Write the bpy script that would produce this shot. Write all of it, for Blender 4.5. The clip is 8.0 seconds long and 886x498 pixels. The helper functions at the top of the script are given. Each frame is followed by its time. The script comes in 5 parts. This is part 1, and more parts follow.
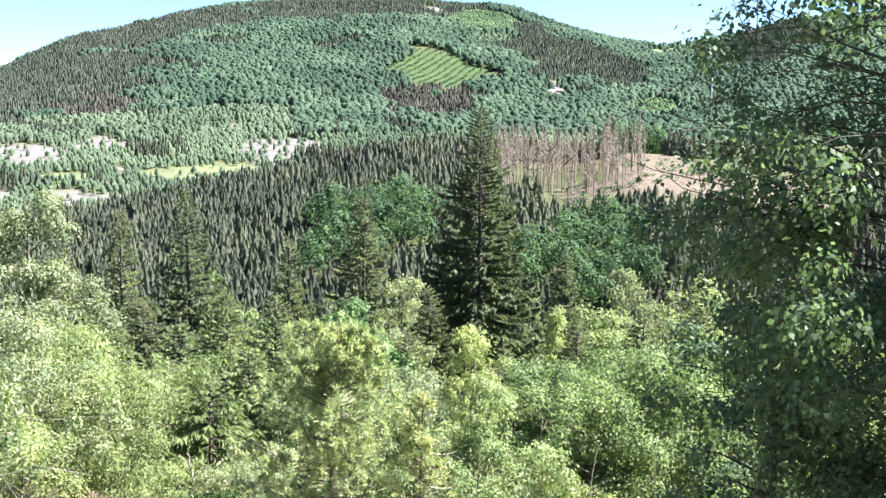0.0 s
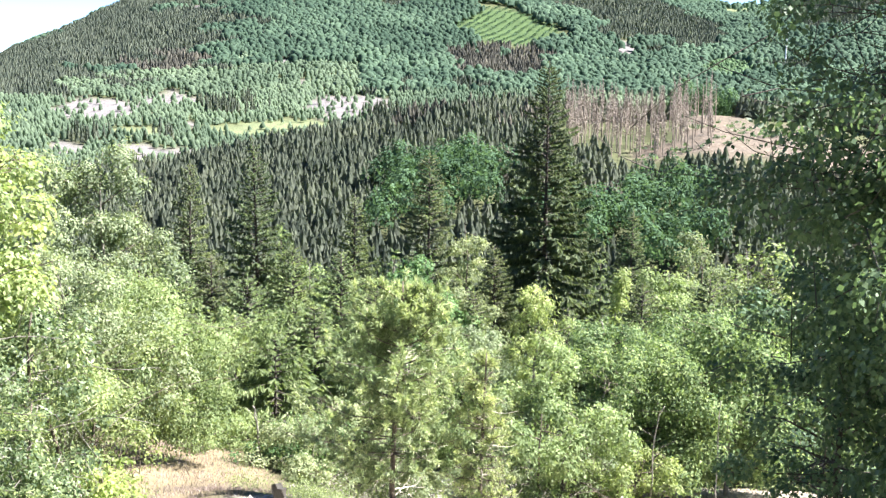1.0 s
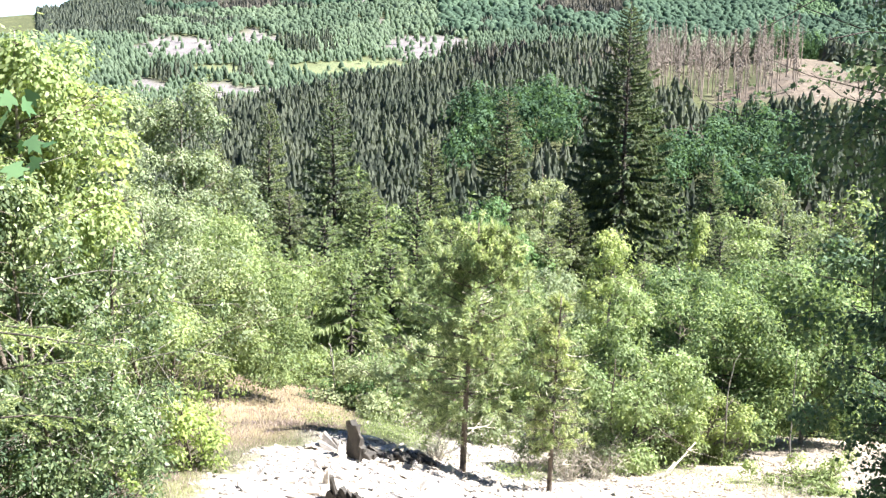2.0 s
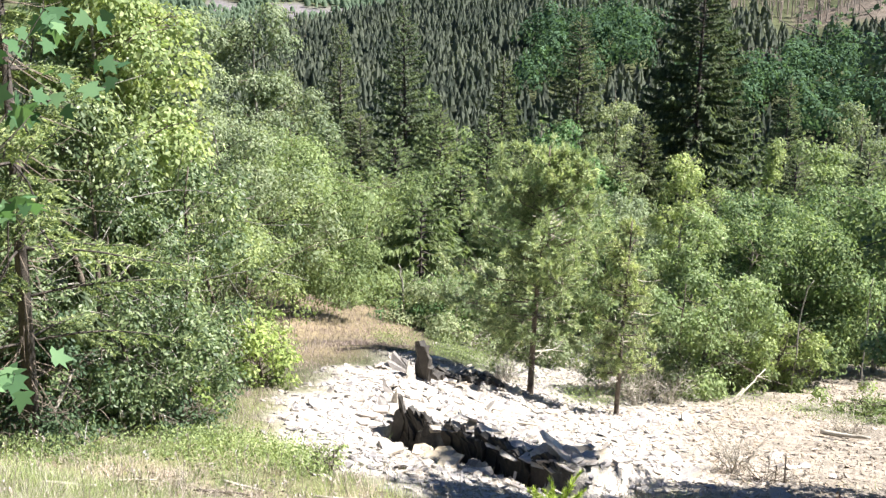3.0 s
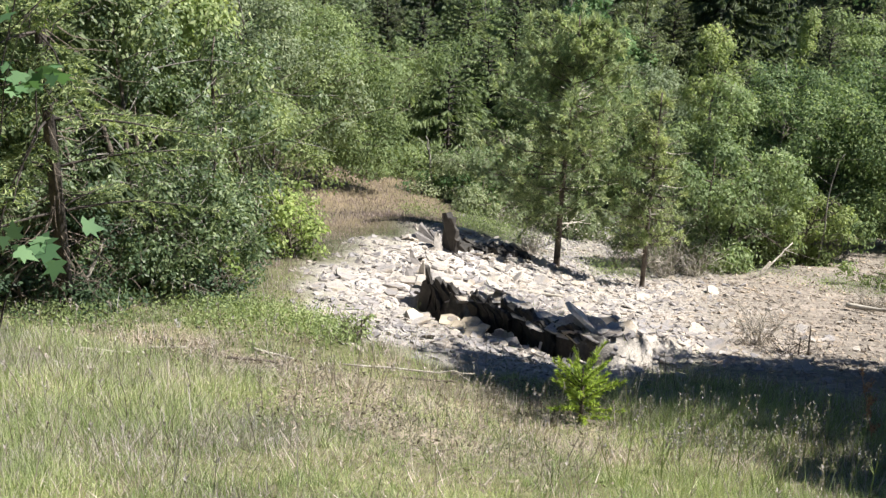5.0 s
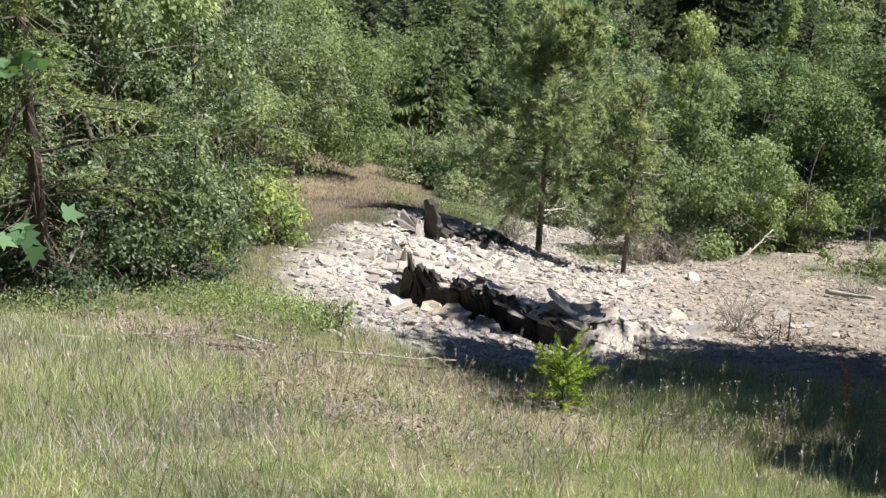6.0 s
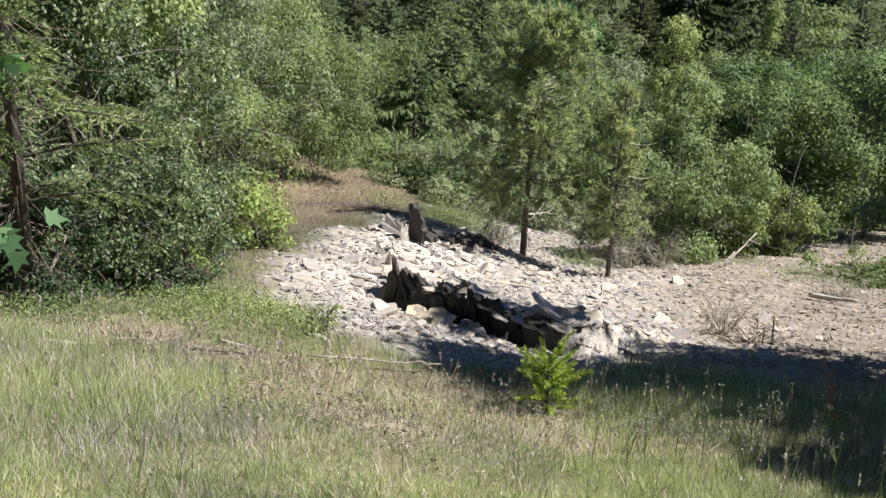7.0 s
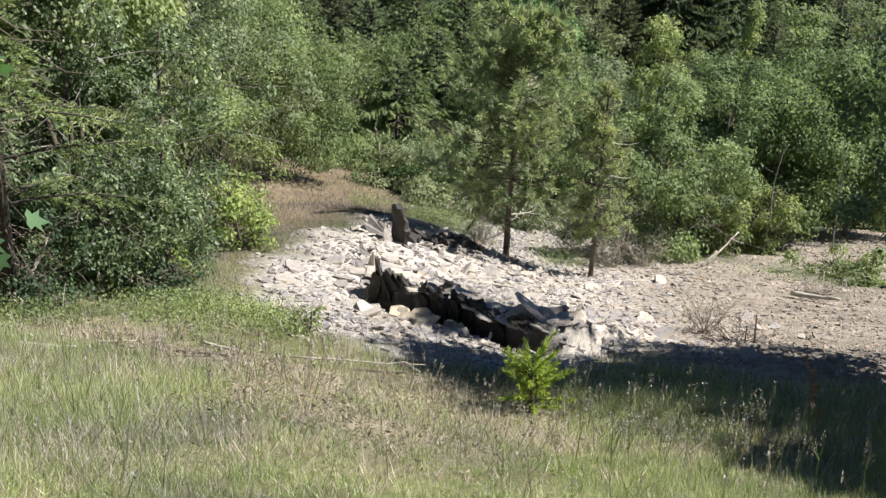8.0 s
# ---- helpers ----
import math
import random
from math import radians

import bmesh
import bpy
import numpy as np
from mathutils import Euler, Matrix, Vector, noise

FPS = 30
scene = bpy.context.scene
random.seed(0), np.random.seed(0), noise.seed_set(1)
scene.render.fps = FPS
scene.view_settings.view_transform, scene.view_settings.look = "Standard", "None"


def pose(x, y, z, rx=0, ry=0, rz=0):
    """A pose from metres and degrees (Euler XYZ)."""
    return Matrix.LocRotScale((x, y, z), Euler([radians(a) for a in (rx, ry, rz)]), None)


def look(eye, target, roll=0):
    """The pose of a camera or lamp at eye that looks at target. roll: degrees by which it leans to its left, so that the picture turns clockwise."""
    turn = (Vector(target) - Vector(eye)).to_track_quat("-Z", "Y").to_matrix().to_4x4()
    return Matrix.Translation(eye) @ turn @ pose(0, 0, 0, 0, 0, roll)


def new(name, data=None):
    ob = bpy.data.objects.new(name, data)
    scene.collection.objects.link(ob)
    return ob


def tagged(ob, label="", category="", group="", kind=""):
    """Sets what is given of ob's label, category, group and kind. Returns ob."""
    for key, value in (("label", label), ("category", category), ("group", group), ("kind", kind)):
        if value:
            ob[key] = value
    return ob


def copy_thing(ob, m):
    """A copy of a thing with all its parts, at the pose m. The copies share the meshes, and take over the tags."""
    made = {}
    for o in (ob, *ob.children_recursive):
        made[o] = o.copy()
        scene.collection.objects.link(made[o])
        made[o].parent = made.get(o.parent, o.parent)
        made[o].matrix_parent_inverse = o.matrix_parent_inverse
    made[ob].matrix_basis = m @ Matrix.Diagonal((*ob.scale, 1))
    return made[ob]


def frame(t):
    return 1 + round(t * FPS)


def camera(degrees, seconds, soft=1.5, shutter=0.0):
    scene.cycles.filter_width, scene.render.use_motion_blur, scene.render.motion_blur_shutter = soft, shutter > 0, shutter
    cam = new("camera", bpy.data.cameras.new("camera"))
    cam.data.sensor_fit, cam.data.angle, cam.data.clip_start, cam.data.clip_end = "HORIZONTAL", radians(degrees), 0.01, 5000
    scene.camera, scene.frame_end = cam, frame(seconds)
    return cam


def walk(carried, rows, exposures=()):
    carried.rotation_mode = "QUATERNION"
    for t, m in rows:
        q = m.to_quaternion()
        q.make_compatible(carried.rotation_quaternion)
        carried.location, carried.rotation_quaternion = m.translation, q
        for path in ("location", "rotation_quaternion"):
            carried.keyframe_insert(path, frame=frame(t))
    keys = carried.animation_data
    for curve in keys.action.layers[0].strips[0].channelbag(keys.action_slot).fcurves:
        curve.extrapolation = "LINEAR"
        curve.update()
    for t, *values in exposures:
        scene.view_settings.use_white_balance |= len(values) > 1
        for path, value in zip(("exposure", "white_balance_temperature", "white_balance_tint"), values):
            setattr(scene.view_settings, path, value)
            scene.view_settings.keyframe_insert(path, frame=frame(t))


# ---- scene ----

# ---------------------------------------------------------------- camera
EYE = 1.6
cam = camera(40.0, 8.0, soft=1.4)
# seconds, yaw to the left, pitch, lean to the right (degrees)
ROWS = [
    (0.0, 0.00, -6.50, 0.00),
    (0.5, 1.52, -7.32, -0.30),
    (1.0, 3.10, -8.44, -0.59),
    (1.5, 4.79, -9.80, -0.85),
    (1.7, 5.52, -10.33, -0.88),
    (2.8, 9.55, -14.15, -0.95),
    (3.0, 10.01, -14.92, -0.85),
    (3.5, 10.54, -16.72, -0.90),
    (4.0, 10.90, -18.44, -0.80),
    (4.5, 11.43, -19.98, -0.75),
    (6.0, 10.34, -21.58, -1.08),
    (6.5, 9.93, -21.50, -1.25),
    (7.0, 9.57, -21.38, -1.28),
    (7.5, 9.16, -21.26, -1.26),
    (8.0, 8.72, -21.34, -1.28),
]


def heading(yaw, pitch):
    a, b = radians(yaw), radians(pitch)
    return Vector((-math.sin(a) * math.cos(b), math.cos(a) * math.cos(b), math.sin(b)))


walk(cam, [(t, look((0, 0, EYE), Vector((0, 0, EYE)) + heading(yaw, pitch) * 10, -lean)) for t, yaw, pitch, lean in ROWS],
     exposures=[(0.0, 2.58), (1.7, 2.6), (2.8, 2.08), (3.5, 1.65), (4.5, 1.3), (8.0, 1.04)])

# ---------------------------------------------------------------- light
SUN_BEARING, SUN_HEIGHT = 82.0, 53.0
world = bpy.data.worlds.new("sky")
scene.world = world
world.use_nodes = True
wn = world.node_tree.nodes
sky = wn.new("ShaderNodeTexSky")
sky.sky_type = "NISHITA"
sky.sun_disc = False
sky.sun_elevation, sky.sun_rotation = radians(SUN_HEIGHT), radians(SUN_BEARING)
sky.air_density, sky.dust_density, sky.ozone_density = 0.55, 0.0, 6.0
sky.altitude = 1500
world.node_tree.links.new(sky.outputs[0], wn["Background"].inputs[0])
wn["Background"].inputs[1].default_value = 0.062
sun = new("sun", bpy.data.lights.new("sun", "SUN"))
sun.data.energy, sun.data.angle, sun.data.color = 5.0, radians(0.5), (1.0, 0.97, 0.93)
to_sun = Vector((math.sin(radians(SUN_BEARING)) * math.cos(radians(SUN_HEIGHT)), math.cos(radians(SUN_BEARING)) * math.cos(radians(SUN_HEIGHT)), math.sin(radians(SUN_HEIGHT))))
sun.matrix_world = look(to_sun * 50, (0, 0, 0))


# ---------------------------------------------------------------- materials
def material(name):
    m = bpy.data.materials.new(name)
    m.use_nodes = True
    n = m.node_tree.nodes
    return m, n, m.node_tree.links, n["Principled BSDF"], n["Material Output"]


def ramp(n, l, source, stops):
    r = n.new("ShaderNodeValToRGB")
    while len(r.color_ramp.elements) < len(stops):
        r.color_ramp.elements.new(0.5)
    for e, (at, c) in zip(r.color_ramp.elements, stops):
        e.position, e.color = at, (*c, 1)
    l.new(source, r.inputs[0])
    return r.outputs[0]


def noise_at(n, l, scale, detail=4.0, rough=0.6):
    t, c = n.new("ShaderNodeTexNoise"), n.new("ShaderNodeTexCoord")
    t.inputs["Scale"].default_value, t.inputs["Detail"].default_value, t.inputs["Roughness"].default_value = scale, detail, rough
    l.new(c.outputs["Object"], t.inputs["Vector"])
    return t.outputs[0]


def mixed(n, l, fac, a, b, how="MIX"):
    m = n.new("ShaderNodeMix")
    m.data_type, m.blend_type = "RGBA", how
    for sock, v in ((m.inputs[0], fac), (m.inputs[6], a), (m.inputs[7], b)):
        if isinstance(v, (int, float)):
            sock.default_value = v
        elif isinstance(v, tuple):
            sock.default_value = (*v, 1)
        else:
            l.new(v, sock)
    return m.outputs[2]


def bumped(n, l, p, source, strength, distance):
    b = n.new("ShaderNodeBump")
    b.inputs["Strength"].default_value, b.inputs["Distance"].default_value = strength, distance
    l.new(source, b.inputs["Height"])
    l.new(b.outputs[0], p.inputs["Normal"])


def foliage(name, dark, mid, light, glow=0.35, patch=0.8, rough=0.65, gloss=0.1, grain=0.0):
    """Leaves: three greens spread leaf by leaf and in patches, with light coming through the blade."""
    m, n, l, p, out = material(name)
    geo, info = n.new("ShaderNodeNewGeometry"), n.new("ShaderNodeObjectInfo")
    c = ramp(n, l, geo.outputs["Random Per Island"], [(0.0, dark), (0.5, mid), (1.0, light)])
    big = ramp(n, l, noise_at(n, l, patch, 2.0), [(0.3, (0.62, 0.66, 0.6)), (0.7, (1.25, 1.2, 1.05))])
    c = mixed(n, l, 1.0, c, big, "MULTIPLY")
    own = ramp(n, l, info.outputs["Random"], [(0.0, (0.9, 0.9, 1.15)), (1.0, (1.15, 1.06, 1.2))])
    c = mixed(n, l, 1.0, c, own, "MULTIPLY")
    c = mixed(n, l, 1.0, c, (1.57, 1.5, 2.3), "MULTIPLY")
    if grain:
        fine = noise_at(n, l, grain, 5.0, 0.75)
        c = mixed(n, l, 1.0, c, ramp(n, l, fine, [(0.34, (0.72, 0.74, 0.78)), (0.66, (1.26, 1.24, 1.2))]), "MULTIPLY")
        bumped(n, l, p, fine, 0.6, 0.8)
    l.new(c, p.inputs["Base Color"])
    p.inputs["Roughness"].default_value = rough
    p.inputs["Specular IOR Level"].default_value = gloss
    tr = n.new("ShaderNodeBsdfTranslucent")
    l.new(mixed(n, l, 1.0, c, (1.15, 1.2, 0.7), "MULTIPLY"), tr.inputs[0])
    mx = n.new("ShaderNodeMixShader")
    mx.inputs[0].default_value = glow
    l.new(p.outputs[0], mx.inputs[1])
    l.new(tr.outputs[0], mx.inputs[2])
    l.new(mx.outputs[0], out.inputs[0])
    return m


def plain(name, stops, scale, rough=0.85, bump=0.5, depth=0.01, island=0.0):
    """A dull mineral, bark or wood surface: coarse and fine noise, and relief."""
    m, n, l, p, out = material(name)
    c = ramp(n, l, noise_at(n, l, scale, 6.0, 0.65), stops)
    fine = ramp(n, l, noise_at(n, l, scale * 9, 4.0, 0.7), [(0.3, (0.72, 0.72, 0.72)), (0.7, (1.2, 1.2, 1.2))])
    c = mixed(n, l, 1.0, c, fine, "MULTIPLY")
    if island:
        geo, info = n.new("ShaderNodeNewGeometry"), n.new("ShaderNodeObjectInfo")
        for source in (geo.outputs["Random Per Island"], info.outputs["Random"]):
            v = ramp(n, l, source, [(0.0, (1 - island, 1 - island, 1 - island * 0.9)), (0.75, (1.0, 0.98, 0.95)), (1.0, (1 + island * 0.5, 1 + island * 0.35, 1 + island * 0.1))])
            c = mixed(n, l, 1.0, c, v, "MULTIPLY")
    l.new(c, p.inputs["Base Color"])
    p.inputs["Roughness"].default_value = rough
    bumped(n, l, p, noise_at(n, l, scale * 5, 6.0, 0.7), bump, depth)
    return m


SPRUCE = foliage("spruce_needles", (0.058, 0.084, 0.032), (0.108, 0.148, 0.052), (0.175, 0.22, 0.078), 0.5, 0.5)
DEEPSPRUCE = foliage("deep_spruce_needles", (0.044, 0.068, 0.028), (0.082, 0.118, 0.045), (0.14, 0.185, 0.07), 0.45, 0.3)
SPRUCE_YOUNG = foliage("spruce_shoots", (0.05, 0.08, 0.025), (0.14, 0.19, 0.056), (0.34, 0.4, 0.12), 0.45, 1.5)
OLIVESPRUCE = foliage("olive_spruce_needles", (0.084, 0.124, 0.04), (0.145, 0.2, 0.064), (0.22, 0.285, 0.094), 0.5, 0.8)
BROWNSPRUCE = foliage("dry_spruce_needles", (0.064, 0.086, 0.033), (0.11, 0.144, 0.052), (0.172, 0.21, 0.078), 0.5, 0.5)
PINE = foliage("pine_needles", (0.112, 0.155, 0.052), (0.188, 0.252, 0.086), (0.295, 0.35, 0.132), 0.45, 1.2)
# a darker leaf green, shade put into the colour of trees under the wood
SHADELEAF = foliage("shade_leaves", (0.055, 0.096, 0.031), (0.105, 0.164, 0.05), (0.19, 0.26, 0.083), 0.45, 1.4)
BIRCH = foliage("birch_leaves", (0.088, 0.132, 0.036), (0.145, 0.198, 0.055), (0.21, 0.27, 0.085), 0.42, 1.0)
LIME = foliage("fresh_birch_leaves", (0.116, 0.17, 0.046), (0.178, 0.24, 0.068), (0.258, 0.318, 0.105), 0.45, 1.0)
TEAL = foliage("broad_leaves", (0.045, 0.095, 0.025), (0.085, 0.16, 0.042), (0.16, 0.25, 0.075), 0.38, 1.0)
WILLOW = foliage("willow_leaves", (0.096, 0.135, 0.048), (0.152, 0.198, 0.072), (0.216, 0.262, 0.104), 0.42, 1.2)
SALLOW = foliage("sallow_leaves", (0.04, 0.069, 0.021), (0.086, 0.128, 0.036), (0.19, 0.245, 0.077), 0.38, 1.6, 0.42, 0.3)
MAPLE = foliage("maple_leaves", (0.034, 0.08, 0.024), (0.056, 0.118, 0.034), (0.098, 0.178, 0.056), 0.42, 1.6)
YELLOW = foliage("yellow_green_leaves", (0.1, 0.15, 0.032), (0.18, 0.255, 0.055), (0.29, 0.36, 0.095), 0.45, 1.6)
ALDER = foliage("alder_leaves", (0.038, 0.07, 0.027), (0.062, 0.105, 0.039), (0.095, 0.15, 0.056), 0.42, 1.4, 0.5, 0.15)
DARKLEAF = foliage("dark_leaves", (0.028, 0.052, 0.018), (0.045, 0.078, 0.026), (0.068, 0.11, 0.036), 0.25, 1.4, 0.5, 0.15)
GRASS = foliage("grass_blades", (0.1, 0.145, 0.036), (0.2, 0.265, 0.072), (0.38, 0.42, 0.16), 0.4, 0.9, 0.55, 0.15)
DRYGRASS = foliage("dry_grass_blades", (0.14, 0.13, 0.066), (0.28, 0.26, 0.14), (0.47, 0.45, 0.27), 0.3, 0.9, 0.6, 0.15)
# far greens with blue raised, so some haze is painted into them
FAR_SPRUCE = foliage("far_spruce", (0.078, 0.103, 0.052), (0.088, 0.114, 0.057), (0.1, 0.128, 0.064), 0.55, 0.05, 0.8, 0.05, 0.3)
FAR_BROWN = foliage("far_brown_spruce", (0.085, 0.09, 0.046), (0.095, 0.099, 0.051), (0.107, 0.11, 0.056), 0.45, 0.05, 0.8, 0.05, 0.3)
FAR_LEAF = foliage("far_broadleaf", (0.04, 0.075, 0.034), (0.054, 0.095, 0.042), (0.07, 0.118, 0.052), 0.5, 0.012, 0.8, 0.05, 0.4)
FAR_LIGHT = foliage("far_birch", (0.07, 0.108, 0.046), (0.086, 0.13, 0.056), (0.105, 0.155, 0.068), 0.5, 0.012, 0.8, 0.05, 0.5)
FAR_YOUNG = foliage("far_young_growth", (0.062, 0.11, 0.034), (0.08, 0.135, 0.042), (0.1, 0.16, 0.052), 0.4, 0.02, 0.8, 0.05, 0.4)
DULLGRASS = foliage("dull_dry_grass", (0.08, 0.072, 0.045), (0.17, 0.15, 0.095), (0.28, 0.25, 0.165), 0.3, 0.9, 0.6, 0.1)
LITTER = foliage("dead_leaves", (0.07, 0.064, 0.028), (0.13, 0.118, 0.055), (0.22, 0.2, 0.098), 0.15, 2.0)
RIDGE_LEAF = foliage("ridge_leaves", (0.038, 0.075, 0.026), (0.052, 0.096, 0.034), (0.074, 0.128, 0.046), 0.4, 0.05, 0.8, 0.05)
BARK = plain("grey_brown_bark", [(0.3, (0.06, 0.045, 0.035)), (0.7, (0.17, 0.14, 0.11))], 9.0, 0.9, 0.8, 0.02)
DARKBARK = plain("dark_bark", [(0.3, (0.03, 0.024, 0.02)), (0.7, (0.085, 0.07, 0.058))], 9.0, 0.9, 0.8, 0.02)
PINEBARK = plain("pine_bark", [(0.3, (0.08, 0.062, 0.048)), (0.7, (0.2, 0.16, 0.125))], 9.0, 0.9, 0.8, 0.02)
PALEBARK = plain("birch_bark", [(0.35, (0.1, 0.09, 0.075)), (0.6, (0.28, 0.26, 0.23))], 7.0, 0.8, 0.4, 0.01)
DEADWOOD = plain("dead_wood", [(0.3, (0.22, 0.19, 0.15)), (0.7, (0.5, 0.46, 0.39))], 10.0, 0.85, 0.5, 0.01)
FARWOOD = plain("dead_spruce_wood", [(0.3, (0.16, 0.13, 0.105)), (0.7, (0.3, 0.25, 0.21))], 0.5, 0.9, 0.1, 0.01)
SLATE = plain("slate", [(0.25, (0.27, 0.25, 0.232)), (0.48, (0.47, 0.44, 0.405)), (0.62, (0.52, 0.45, 0.355)), (0.78, (0.58, 0.555, 0.52))], 2.2, 0.72, 0.6, 0.012, 0.34)
# dark inner slate, with the shade of the broken faces put into its colour
SHADEDSLATE = plain("dark_shaded_slate", [(0.3, (0.022, 0.02, 0.018)), (0.7, (0.07, 0.06, 0.05))], 3.0, 0.8, 0.7, 0.015)
BROWNSLATE = plain("brown_slate_gravel", [(0.25, (0.145, 0.126, 0.108)), (0.55, (0.28, 0.245, 0.21)), (0.8, (0.43, 0.385, 0.335))], 2.2, 0.8, 0.6, 0.012, 0.4)
TANSLATE = plain("iron_stained_slate", [(0.3, (0.36, 0.29, 0.2)), (0.7, (0.53, 0.45, 0.33))], 3.0, 0.75, 0.6, 0.012)
METAL = plain("white_paint", [(0.3, (0.7, 0.7, 0.7)), (0.7, (0.8, 0.8, 0.8))], 0.5, 0.5, 0.1, 0.01)


# ---------------------------------------------------------------- mesh tools
class Heap:
    """Gathers vertices and faces for one mesh."""

    def __init__(self):
        self.v, self.f, self.n = [], [], 0

    def add(self, verts, faces):
        verts = np.asarray(verts, float).reshape(-1, 3)
        self.v.append(verts)
        self.f += [tuple(int(i) + self.n for i in f) for f in faces]
        self.n += len(verts)

    def sheets(self, verts, k):
        """verts: N x k x 3, one face of k corners each."""
        m = len(verts)
        self.v.append(verts.reshape(-1, 3))
        self.f += (np.arange(m * k).reshape(m, k) + self.n).tolist()
        self.n += m * k

    def blades(self, rng, at, way, length, width):
        """Grass blades, one pointed face each."""
        n = len(at)
        way = unit(way)
        side = unit(np.cross(way, rng.normal(size=(n, 3)))) * (np.asarray(width).reshape(-1, 1) * 0.5)
        self.sheets(np.stack([at - side, at + side, at + way * np.asarray(length).reshape(-1, 1)], 1), 3)

    def tube(self, pts, radii, sides=5):
        pts = np.asarray(pts, float)
        d = np.gradient(pts, axis=0)
        d /= np.linalg.norm(d, axis=1, keepdims=True) + 1e-9
        ref = np.where(np.abs(d[:, 2:3]) > 0.9, np.array([[1.0, 0, 0]]), np.array([[0, 0, 1.0]]))
        a = np.cross(d, ref)
        a /= np.linalg.norm(a, axis=1, keepdims=True) + 1e-9
        b = np.cross(d, a)
        ang = np.arange(sides) / sides * 2 * np.pi
        ring = pts[:, None] + np.asarray(radii)[:, None, None] * (np.cos(ang)[None, :, None] * a[:, None] + np.sin(ang)[None, :, None] * b[:, None])
        faces = [(i * sides + j, i * sides + (j + 1) % sides, (i + 1) * sides + (j + 1) % sides, (i + 1) * sides + j) for i in range(len(pts) - 1) for j in range(sides)]
        faces.append(tuple(range((len(pts) - 1) * sides, len(pts) * sides)))
        faces.append(tuple(range(sides - 1, -1, -1)))
        self.add(ring.reshape(-1, 3), faces)

    def mesh(self, name, mat, smooth=False):
        me = bpy.data.meshes.new(name)
        me.from_pydata(np.concatenate(self.v).tolist() if self.v else [], [], self.f)
        me.materials.append(mat)
        if smooth:
            me.polygons.foreach_set("use_smooth", [True] * len(me.polygons))
        me.update()
        return me


def part(name, heap, mat, parent, label="", smooth=False):
    ob = new(name, heap.mesh(name, mat, smooth))
    ob.parent = parent
    return tagged(ob, label)


def unit(v):
    return v / (np.linalg.norm(v, axis=-1, keepdims=True) + 1e-9)


def leaves(rng, at, axis, size, slim=0.55, flat=0.5):
    """Diamond leaves with their stalk at `at`, along `axis`, the blades lying about level by `flat`."""
    n = len(at)
    axis = unit(axis)
    up = unit(rng.normal(size=(n, 3)) * (1 - flat) + np.array([0, 0, 1.0]) * flat)
    side = unit(np.cross(axis, up))
    size = np.asarray(size).reshape(-1, 1) * np.ones((n, 1))
    w = size * slim * 0.5
    mid = at + axis * size * 0.45
    return np.stack([at, mid + side * w, at + axis * size, mid - side * w], 1)


def thorns(rng, at, axis, size, slim=0.3):
    """Slim pointed twigs of needles, broad at the stalk."""
    n = len(at)
    axis = unit(axis)
    size = np.asarray(size).reshape(-1, 1) * np.ones((n, 1))
    side = unit(np.cross(axis, rng.normal(size=(n, 3)))) * size * slim * 0.5
    return np.stack([at - side, at + side, at + axis * size], 1)


def foliage_shell(rng, centres, radii, size, slim, cover, most, flatten=0.7, quads=True, sag=0.5):
    """Leaves lying like shingles over rounded tufts of a crown, open below, with stray leaves between the tufts."""
    area = 2 * np.pi * radii ** 2
    count = int(min(most, cover * area.sum() / (0.5 * size * size * slim)))
    pick = rng.choice(len(centres), count, p=area / area.sum())
    d = unit(rng.normal(size=(count, 3)))
    d[:, 2] = d[:, 2] * 0.8 + 0.22
    d = unit(d)
    stray = np.where(rng.random(count) < 0.16, rng.uniform(1.0, 1.7, count), rng.uniform(0.6, 1.05, count))
    at = centres[pick] + d * (radii[pick] * stray)[:, None] * np.array([1, 1, flatten])
    face = unit(d + np.array([0, 0, 0.5]) + rng.normal(size=(count, 3)) * 0.45)
    axis = unit(np.cross(face, rng.normal(size=(count, 3))) + d * 0.3 - np.array([0, 0, sag]))
    side = unit(np.cross(axis, face))
    ln = (size * rng.uniform(0.65, 1.3, count))[:, None]
    w = ln * slim * 0.5
    if not quads:
        return np.stack([at - side * w, at + side * w, at + axis * ln], 1)
    mid = at + axis * ln * 0.45
    return np.stack([at, mid + side * w, at + axis * ln, mid - side * w], 1)


def bearing(az, d):
    """A place by its bearing from the lookout (degrees right of north) and its distance."""
    return d * math.sin(radians(az)), d * math.cos(radians(az))


# ---------------------------------------------------------------- the ground
def step(a, b, v):
    u = np.clip((v - a) / (b - a), 0, 1)
    return u * u * (3 - 2 * u)


def waves(x, y, scale, seed=0.0):
    """Smooth uneven relief between -1 and 1."""
    z, a = 0, 1.0
    for k in range(4):
        p = seed + k * 1.7
        z = z + a * np.sin(x / scale * (1 + 0.13 * k) + 1.3 * np.sin(y / scale * 0.9 + p) + p) * np.cos(y / scale * (1.1 - 0.07 * k) + 1.1 * np.sin(x / scale * 0.8 - p) + 2 * p)
        scale, a = scale * 0.52, a * 0.5
    return z / 1.6


LEDGE_A, LEDGE_B = bearing(-12.2, 10.1), bearing(-3.4, 8.8)


